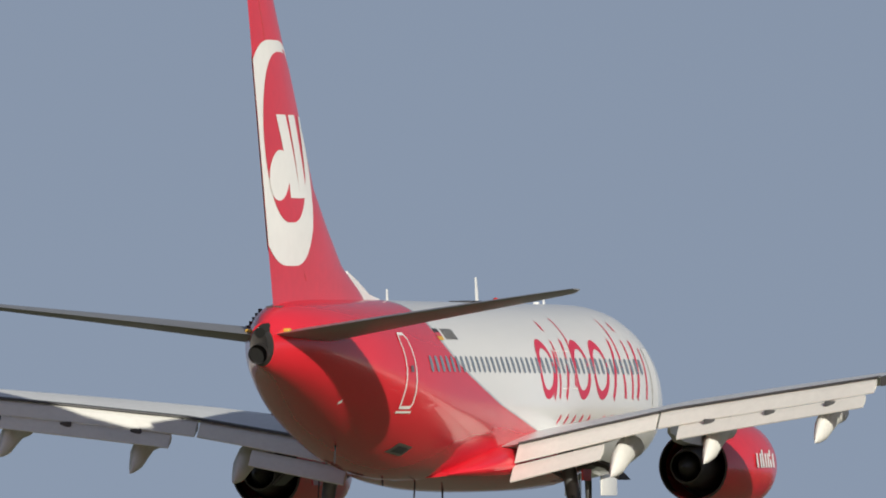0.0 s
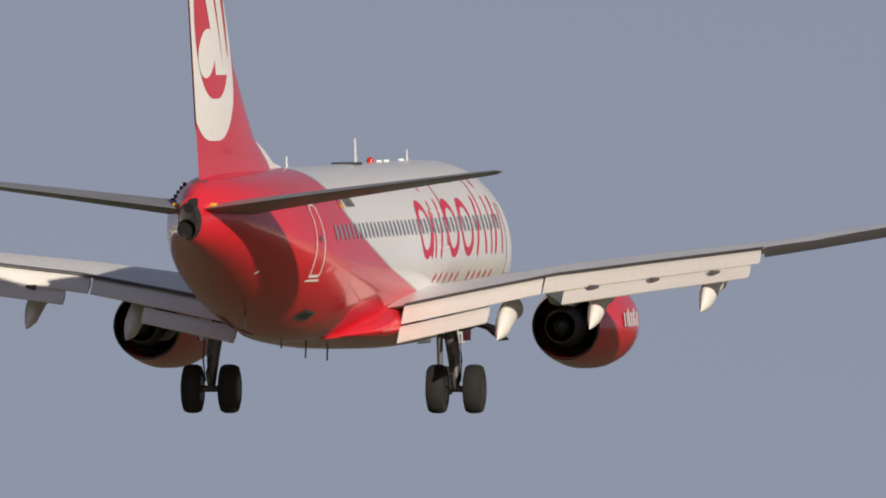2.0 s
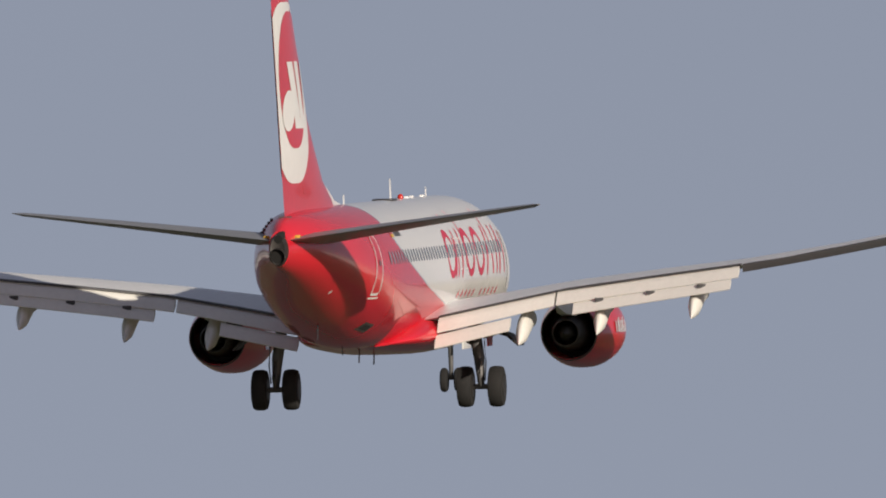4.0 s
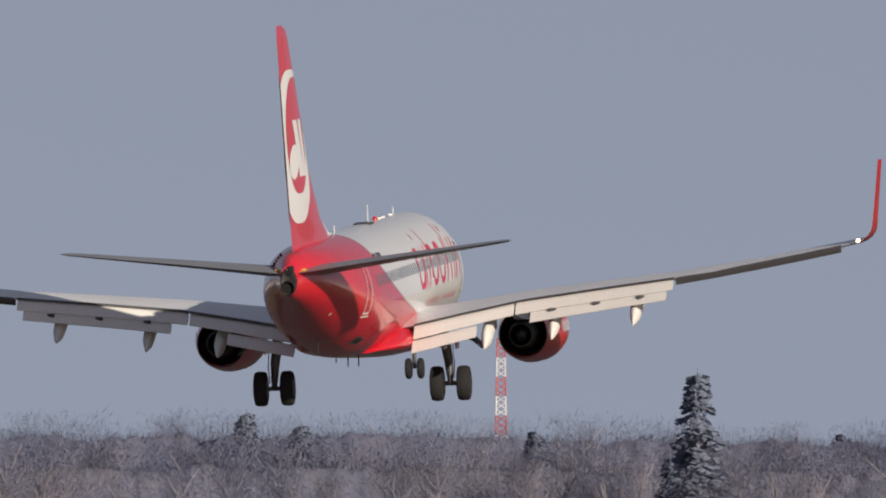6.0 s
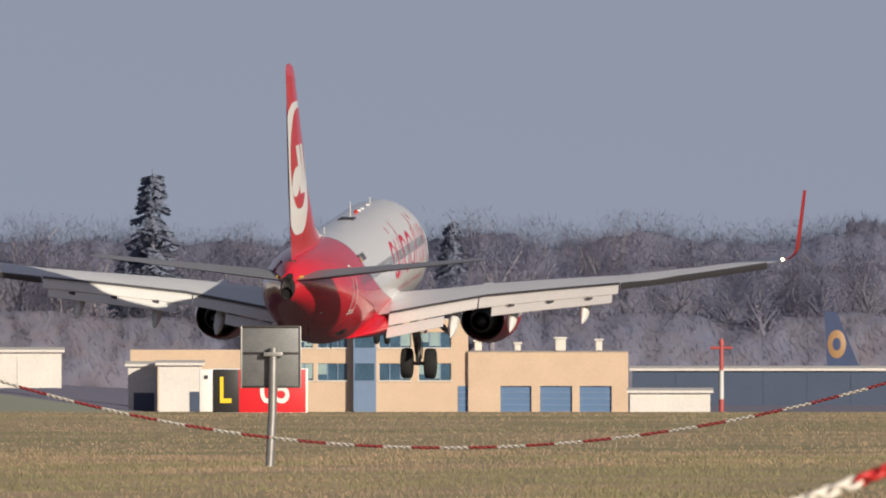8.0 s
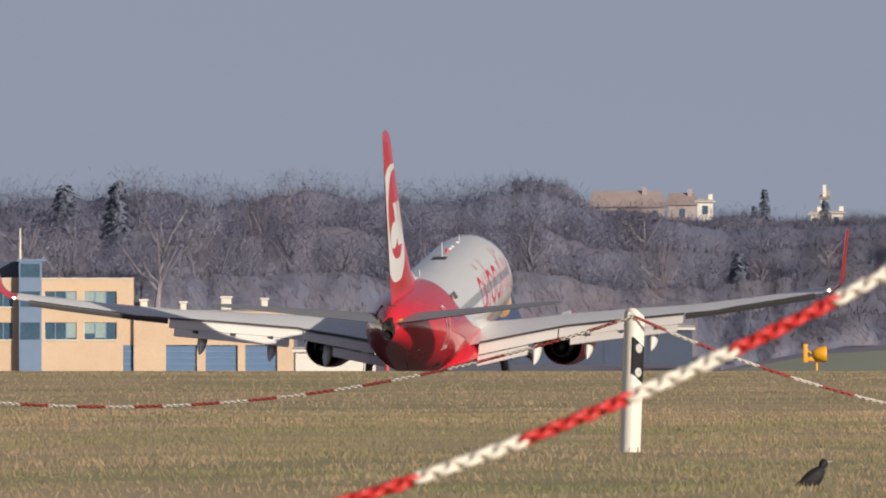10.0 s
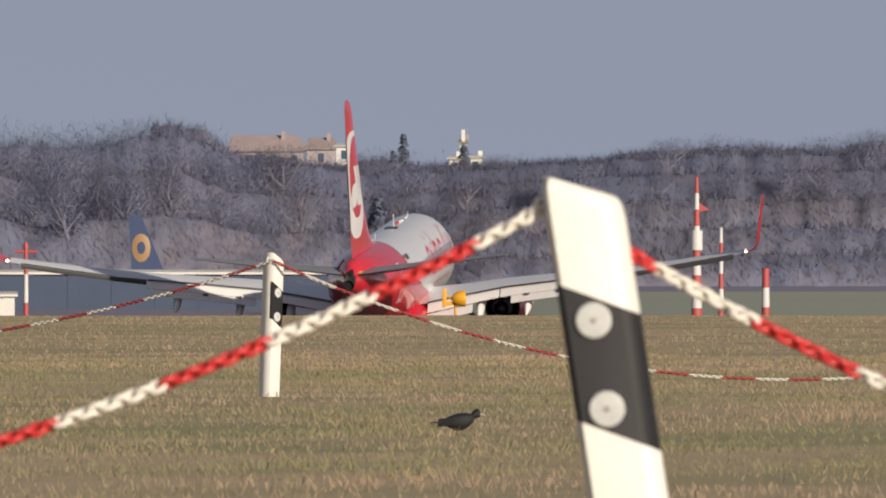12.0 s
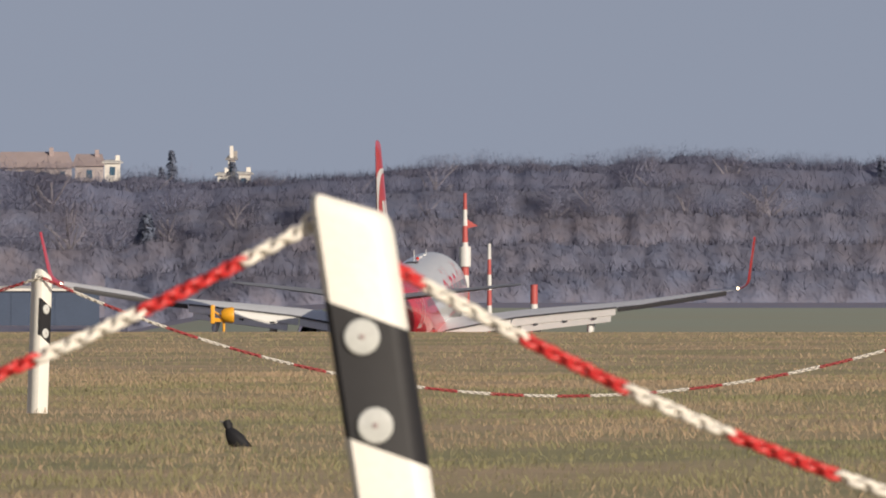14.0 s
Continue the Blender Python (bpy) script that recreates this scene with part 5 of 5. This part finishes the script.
def fir_meshes(seed, tall, spread):
    rnd = random.Random(seed)
    t = tube([(0, 0, -0.3), (0, 0, tall * 0.5), (0, 0, tall)], [0.28, 0.16, 0.02], 7)
    wm = bpy.data.meshes.new("trunk")
    t.to_mesh(wm)
    t.free()
    needles = []
    levels = int(tall * 2.6)
    for i in range(levels):
        h = 0.10 + 0.90 * i / levels
        r = spread * (1 - h) ** 0.8 * rnd.uniform(0.7, 1.1) + 0.12
        for b in range(10):
            a = rnd.uniform(0, 2 * math.pi)
            o = Vector((math.cos(a), math.sin(a), 0))
            for q in range(9):
                u = (q + rnd.random()) / 9
                p = Vector((0, 0, tall * h)) + o * r * u + Vector((0, 0, -0.35 * r * u * u + rnd.gauss(0, 0.08)))
                sd = Vector((-o.y, o.x, 0)) * rnd.choice((-1, 1)) * (0.2 + 0.4 * (1 - u)) * min(1, r)
                needles.append((p, p + sd + o * 0.25 + Vector((0, 0, -0.2)), p + o * 0.4 + Vector((0, 0, -0.1)), (o + Vector((0, 0, 0.45))).normalized()))
    return wm, spray("crown", needles)


def tree_kind(meshes, bark, leaf):
    wm, tw = meshes
    for m, mat in ((wm, bark), (tw, leaf)):
        m.materials.clear()
        m.materials.append(mat)
    return meshes


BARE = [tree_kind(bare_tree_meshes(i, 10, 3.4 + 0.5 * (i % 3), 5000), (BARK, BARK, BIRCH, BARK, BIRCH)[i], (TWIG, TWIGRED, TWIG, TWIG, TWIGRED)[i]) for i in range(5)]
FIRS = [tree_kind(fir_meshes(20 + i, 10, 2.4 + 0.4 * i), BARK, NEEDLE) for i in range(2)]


def plant(kind, p, scale, turn, label, category="tree", wide=1.0):
    t = thing("conifer" if category == "conifer" else "bare_tree", label, category, Matrix.Translation(p) @ Matrix.Rotation(turn, 4, "Z"), "trees of the wood")
    for name, me in zip(("trunk", "crown"), kind):
        ob = new(name, me)
        ob.parent = t
        ob.scale = (scale * wide, scale * wide, scale)
    return t


TREETOP = [(-2300, 208), (-1700, 200), (-1250, 212), (-1100, 215), (-700, 214), (-560, 205), (-480, 197), (-400, 216), (-300, 212), (-215, 190), (-130, 207), (-60, 222), (0, 218), (60, 216), (110, 200), (190, 196), (245, 212), (290, 246), (500, 268), (700, 272), (900, 262), (1000, 250), (1150, 240), (1260, 243), (1400, 236), (1500, 226), (1700, 238), (2100, 236)]


def treetop(X):
    return float(np.interp(X, [p[0] for p in TREETOP], [p[1] for p in TREETOP]))


def build_woods():
    rnd = random.Random(11)
    labels = {0: "bare winter tree with grey twigs in the distant wood", 1: "bare winter tree with reddish twigs in the distant wood", 2: "pale birch with bare twigs in the distant wood", 3: "bare winter tree with grey twigs in the distant wood", 4: "pale birch with reddish bare twigs in the distant wood"}
    for row, (d, n, frac) in enumerate(((3160, 58, 0.62), (3260, 70, 0.80), (3420, 80, 1.0), (3600, 52, 1.0))):
        for i in range(n):
            X = -2350 + 4500 * (i + rnd.uniform(0.1, 0.9)) / n
            if row == 3 and X < 150:
                continue
            dd = d + rnd.uniform(-40, 40)
            p = spot((X - 5825) / 53.5, dd)
            p.z = ground_z(p.x, p.y)
            top = treetop(X) + (1 - frac) * 190 * rnd.uniform(0.6, 1.3) + rnd.uniform(-6, 22)
            h = 0.65 + (495 - top) * dd / 53500 - p.z
            if h < 3:
                continue
            if rnd.random() < (0.05 if row < 2 else 0.04):
                plant(rnd.choice(FIRS), p, h / 10, rnd.uniform(0, 6), "dark green conifer among bare trees of the wood", "conifer")
            else:
                k = rnd.randrange(5)
                plant(BARE[k], p, h / 10, rnd.uniform(0, 6), labels[k], "tree", rnd.uniform(0.75, 1.15) * min(1.25, 9 / max(h, 5) + 0.35))
    for X, Y, d, w in ((-1077, 126, 3150, 0.95), (-548, 212, 3200, 0.8), (598, 232, 4150, 0.9), (580, 262, 4100, 1.0), (705, 252, 4150, 1.3)):
        p = spot((X - 5825) / 53.5, d)
        p.z = ground_z(p.x, p.y)
        plant(FIRS[0], p, (0.65 + (495 - Y) * d / 53500 - p.z) / 10, X, "tall dark fir standing above the bare trees", "conifer", w)


build_woods()


def build_thicket(name, d, depth, frac, count, mat, label, seed, first=-2400, last=2150, ragged=0.07):
    """A tier of dense brushwood: an uneven bank that swells like crowns, grown over with uncounted twigs."""
    rnd = random.Random(seed)
    step, rows = 11, 26
    cols = int((last - first) / step) + 1
    def bank(X, v):
        """A point of the bank: X along the wood, v from its foot (0) over the top (0.85) and down its back (1)."""
        wave = noise.noise(Vector((X * 0.010, seed, 0))) + 0.6 * noise.noise(Vector((X * 0.031, seed, 4))) + 0.35 * noise.noise(Vector((X * 0.09, seed, 7)))
        p = spot((X - 5825) / 53.5, d)
        g = ground_z(p.x, p.y)
        tall = max(1.0, (0.65 + (495 - treetop(X) - 10) * d / 53500 - g) * frac * (1 + ragged * wave))
        if v <= 0.85:
            u = v / 0.85
            h, back = tall * u, depth * u ** 2.2
        else:
            u = (v - 0.85) / 0.15
            h, back = tall * (1 - 0.5 * u * u), depth * (1 + u)
        swell = 0.9 * noise.noise(Vector((X * 0.022, h * 0.30, seed + 9))) + 0.3 * noise.noise(Vector((X * 0.07, h * 0.8, seed + 3)))
        q = spot((X - 5825) / 53.5, d + back - swell)
        return Vector((q.x, q.y, g - 0.3 + h))
    verts = [tuple(bank(first + step * c, r / rows)) for c in range(cols) for r in range(rows + 1)]
    faces = [(c * (rows + 1) + r, (c + 1) * (rows + 1) + r, (c + 1) * (rows + 1) + r + 1, c * (rows + 1) + r + 1) for c in range(cols - 1) for r in range(rows)]
    bed = bpy.data.meshes.new(name)
    bed.from_pydata(verts, [], faces)
    bed.polygons.foreach_set("use_smooth", [True] * len(faces))
    bed.materials.append(mat)
    mass = tagged(new(name, bed), label, "woods", kind="stuff")
    blades = []
    for _ in range(count):
        X = rnd.uniform(first, last - step)
        v = 0.95 * rnd.random() ** 0.6
        b, bx, bv = bank(X, v), bank(X + 6, v), bank(X, min(1, v + 0.03))
        nrm = (bx - b).cross(bv - b).normalized()
        if nrm.y > 0:
            nrm = -nrm
        b = b + nrm * rnd.uniform(-0.15, 0.1)
        grow = Vector((rnd.gauss(0, 0.35), rnd.gauss(0, 0.2), rnd.uniform(0.4, 1.2))).normalized() * rnd.uniform(0.4, 1.2)
        w = Vector((rnd.gauss(0, 1), rnd.gauss(0, 0.6), rnd.gauss(0, 0.3))).normalized() * rnd.uniform(0.02, 0.05)
        blades.append((b - w, b + w, b + grow, (nrm + Vector((0, 0, 0.15))).normalized()))
    twigs = spray("twigs", blades)
    twigs.materials.append(mat)
    new("twigs", twigs).parent = mass


build_thicket("scrub", 3130, 6, 0.46, 22000, UNDERGROWTH, "low scrub at the foot of the wood, hazed bluish-grey", 15, -2400, 480)
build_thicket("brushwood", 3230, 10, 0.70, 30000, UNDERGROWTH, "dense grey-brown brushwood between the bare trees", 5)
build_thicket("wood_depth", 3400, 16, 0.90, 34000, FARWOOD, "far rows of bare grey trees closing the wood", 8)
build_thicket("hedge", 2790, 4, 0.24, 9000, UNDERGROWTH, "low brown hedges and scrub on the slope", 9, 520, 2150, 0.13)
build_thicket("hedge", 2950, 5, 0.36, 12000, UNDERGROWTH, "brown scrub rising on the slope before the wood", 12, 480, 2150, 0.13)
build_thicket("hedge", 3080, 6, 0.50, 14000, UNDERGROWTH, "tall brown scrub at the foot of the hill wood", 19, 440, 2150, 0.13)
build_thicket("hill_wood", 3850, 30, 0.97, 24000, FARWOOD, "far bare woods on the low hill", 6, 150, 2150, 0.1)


# ---- birds ----
def build_crow():
    c = thing("crow", "black crow with a pale bill feeding in the grass", "bird", facing(-95.94, 131, 0.0))
    def blob(name, rows, mat, parent, n=14):
        return part(name, loft([[(x + 0, r * w * math.sin(t), z + r * math.cos(t)) for t in (2 * math.pi * q / n for q in range(n))] for x, z, r, w in rows]), mat, parent)
    body = blob("body", ((-0.085, 0.075, 0.008, 1), (-0.06, 0.078, 0.026, 0.9), (-0.02, 0.080, 0.042, 0.9), (0.02, 0.086, 0.043, 0.85), (0.05, 0.098, 0.031, 0.85), (0.068, 0.108, 0.018, 0.9)), FEATHER, c)
    part("tail", loft([[(-0.06, -0.018, 0.075), (-0.06, 0.018, 0.075), (-0.06, 0.012, 0.088), (-0.06, -0.012, 0.088)], [(-0.145, -0.022, 0.062), (-0.145, 0.022, 0.062), (-0.145, 0.02, 0.067), (-0.145, -0.02, 0.067)]]), FEATHER, c)
    for s in (-1, 1):
        part("folded_wing", loft([[(x, s * (y + t), z + h) for t, h in ((0, 0.02), (0.006, 0.0), (0.0, -0.02), (-0.006, 0.0))] for x, y, z in ((0.04, 0.030, 0.095), (0.0, 0.040, 0.088), (-0.05, 0.028, 0.078), (-0.11, 0.008, 0.068))]), FEATHER, c)
        part("leg", tube([(0.0, s * 0.018, 0.05), (0.006, s * 0.02, 0.025), (0.0, s * 0.02, -0.005)], 0.004, 6), FEATHER, c)
    hd = blob("head", ((0.045, 0.105, 0.015, 1), (0.062, 0.122, 0.024, 0.9), (0.082, 0.132, 0.024, 0.9), (0.098, 0.130, 0.014, 0.9)), FEATHER, c)
    part("bill", loft([[(0.094, 0.007 * math.sin(t), 0.130 + 0.008 * math.cos(t)) for t in (2 * math.pi * q / 8 for q in range(8))], [(0.128, 0.002 * math.sin(t), 0.124 + 0.002 * math.cos(t)) for t in (2 * math.pi * q / 8 for q in range(8))]]), BEAK, hd, "pale grey bill")
    for o in c.children_recursive:
        o.data.transform(Matrix.Diagonal((0.86, 1.0, 0.9, 1)))
    return c


crow = build_crow()


def build_flyer(m):
    f = thing("flying_bird", "dark bird gliding with bent wings", "bird", m, "birds in the sky")
    part("body", loft([[(x, r * math.sin(t), r * math.cos(t)) for t in (2 * math.pi * q / 10 for q in range(10))] for x, r in ((-0.16, 0.01), (-0.08, 0.035), (0.0, 0.045), (0.08, 0.03), (0.13, 0.005))]), FEATHER, f)
    for s in (-1, 1):
        part("wing", loft([[(x0, s * y, z), (x0 - 0.05, s * y, z + 0.012), (x0 - c, s * y, z), (x0 - 0.05, s * y, z - 0.006)] for x0, c, y, z in ((0.06, 0.13, 0.03, 0.02), (0.07, 0.12, 0.14, 0.06), (0.02, 0.04, 0.29, 0.035))]), FEATHER, f)
    for o in f.children_recursive:
        o.data.transform(Matrix.Scale(0.72, 4))
    return f


flyer_a = build_flyer(pose(0, 0, 0))
flyer_b = build_flyer(pose(0, 0, 0))

# ---- grass blades ----
grass("meadow_grass", 84, 250, 380000, 0.046, 0.0036, GRASSGREEN, "short green winter grass of the meadow")
grass("straw_grass", 84, 270, 280000, 0.050, 0.0032, GRASSDRY, "dry straw-coloured blades among the meadow grass", -1)
grass("far_grass", 200, 560, 200000, 0.048, 0.011, GRASSDRY, "dry grass towards the meadow's edge", -1, -165, -55)
grass("far_green", 200, 560, 150000, 0.046, 0.011, GRASSGREEN, "greener tufts towards the meadow's edge", 1, -165, -55)



def motions():
    walk(airliner, [
        (0, pose(-164.04, 659.46, 36.775, 2.81, -0.28, 1.05)),
        (0.25, pose(-150.34, 624.15, 32.790, 2.79, -0.62, 1.05)),
        (0.5, pose(-141.15, 604.55, 29.918, 2.81, -0.87, 1.05)),
        (0.75, pose(-137.76, 608.09, 28.329, 2.98, -0.91, 1.05)),
        (1, pose(-136.00, 615.81, 27.100, 3.11, -0.79, 1.05)),
        (1.5, pose(-136.00, 652.18, 25.356, 2.78, -0.11, 1.05)),
        (2, pose(-136.00, 686.26, 23.600, 2.60, 0.33, 1.05)),
        (2.5, pose(-136.00, 720.17, 21.800, 2.76, -0.51, 1.05)),
        (3, pose(-136.00, 755.01, 20.000, 2.62, -1.25, 1.05)),
        (3.5, pose(-136.00, 790.60, 18.244, 2.21, -0.92, 1.05)),
        (4, pose(-136.00, 826.94, 16.500, 2.01, -0.82, 1.05)),
        (4.5, pose(-135.97, 863.16, 14.728, 2.01, -0.93, 1.05)),
        (5, pose(-136.00, 899.22, 13.000, 2.22, -1.23, 1.05)),
        (5.5, pose(-136.37, 934.76, 11.399, 2.54, -1.56, 1.05)),
        (6, pose(-136.88, 969.47, 9.885, 2.87, -1.71, 1.05)),
        (6.5, pose(-137.03, 1003.09, 8.407, 3.13, -1.51, 1.05)),
        (7, pose(-136.63, 1035.64, 6.946, 3.31, -0.96, 1.05)),
        (7.5, pose(-136.92, 1073.46, 5.565, 3.78, 0.11, 1.05)),
        (8, pose(-136.94, 1109.52, 4.232, 4.34, 0.64, 0.95)),
        (8.5, pose(-136.67, 1143.82, 3.100, 4.99, 0.65, 0.74)),
        (9, pose(-136.27, 1177.18, 2.333, 5.51, 0.32, 0.51)),
        (9.5, pose(-135.89, 1210.42, 1.843, 5.72, -0.13, 0.30)),
        (10, pose(-135.69, 1244.34, 1.557, 5.40, -0.51, 0.20)),
        (10.5, pose(-135.67, 1278.95, 1.298, 4.56, -0.81, 0.20)),
        (11, pose(-135.64, 1312.65, 1.135, 3.94, -0.90, 0.20)),
        (11.5, pose(-135.62, 1343.65, 0.971, 3.64, -1.01, 0.20)),
        (12, pose(-135.59, 1375.84, 0.808, 3.80, -0.71, 0.20)),
        (12.5, pose(-135.57, 1408.29, 0.645, 3.95, -0.47, 0.20)),
        (13, pose(-135.55, 1440.01, 0.482, 3.64, -0.06, 0.20)),
        (13.5, pose(-135.52, 1471.72, 0.318, 3.34, 0.21, 0.20)),
        (14, pose(-135.50, 1503.43, 0.155, 3.02, 0.40, 0.20)),
    ])
    c = spot(-95.94, 131)
    a = -math.degrees(-95.94 / 1000)
    def crow_at(x, rise, turn):
        return pose(c.x + x, c.y, ground_z(c.x, c.y), 0, 0, a) @ pose(0, 0, -0.036, 0, -rise, turn)
    walk(crow, [(0, crow_at(0, 22, 10)), (9.5, crow_at(0, 24, 10)), (10.2, crow_at(0.01, 20, 15)), (10.6, crow_at(0.01, -6, 20)), (11.1, crow_at(0.01, -2, 15)), (11.4, crow_at(0.025, 14, 20)),
                (11.7, crow_at(0.02, -4, 10)), (12.25, crow_at(0.0, -6, 5)), (12.5, crow_at(0.02, 26, 50)), (13.0, crow_at(0.02, 26, 75)), (13.5, crow_at(0.02, 26, 120)), (14, crow_at(0.02, 26, 150))])
    def flight(x, y, z, roll):
        return [(t, pose(x + 0.3 * (t - 0.7), y + 6.0 * (t - 0.7), z + 0.2 * (t - 0.7), roll + 5 * math.sin(t), -4, 82)) for t in (0, 2, 4, 6, 8, 10, 12, 14)]
    walk(flyer_a, flight(-147.41, 683.36, 36.63, -14))
    walk(flyer_b, flight(-149.02, 682.82, 39.97, -3))


motions()
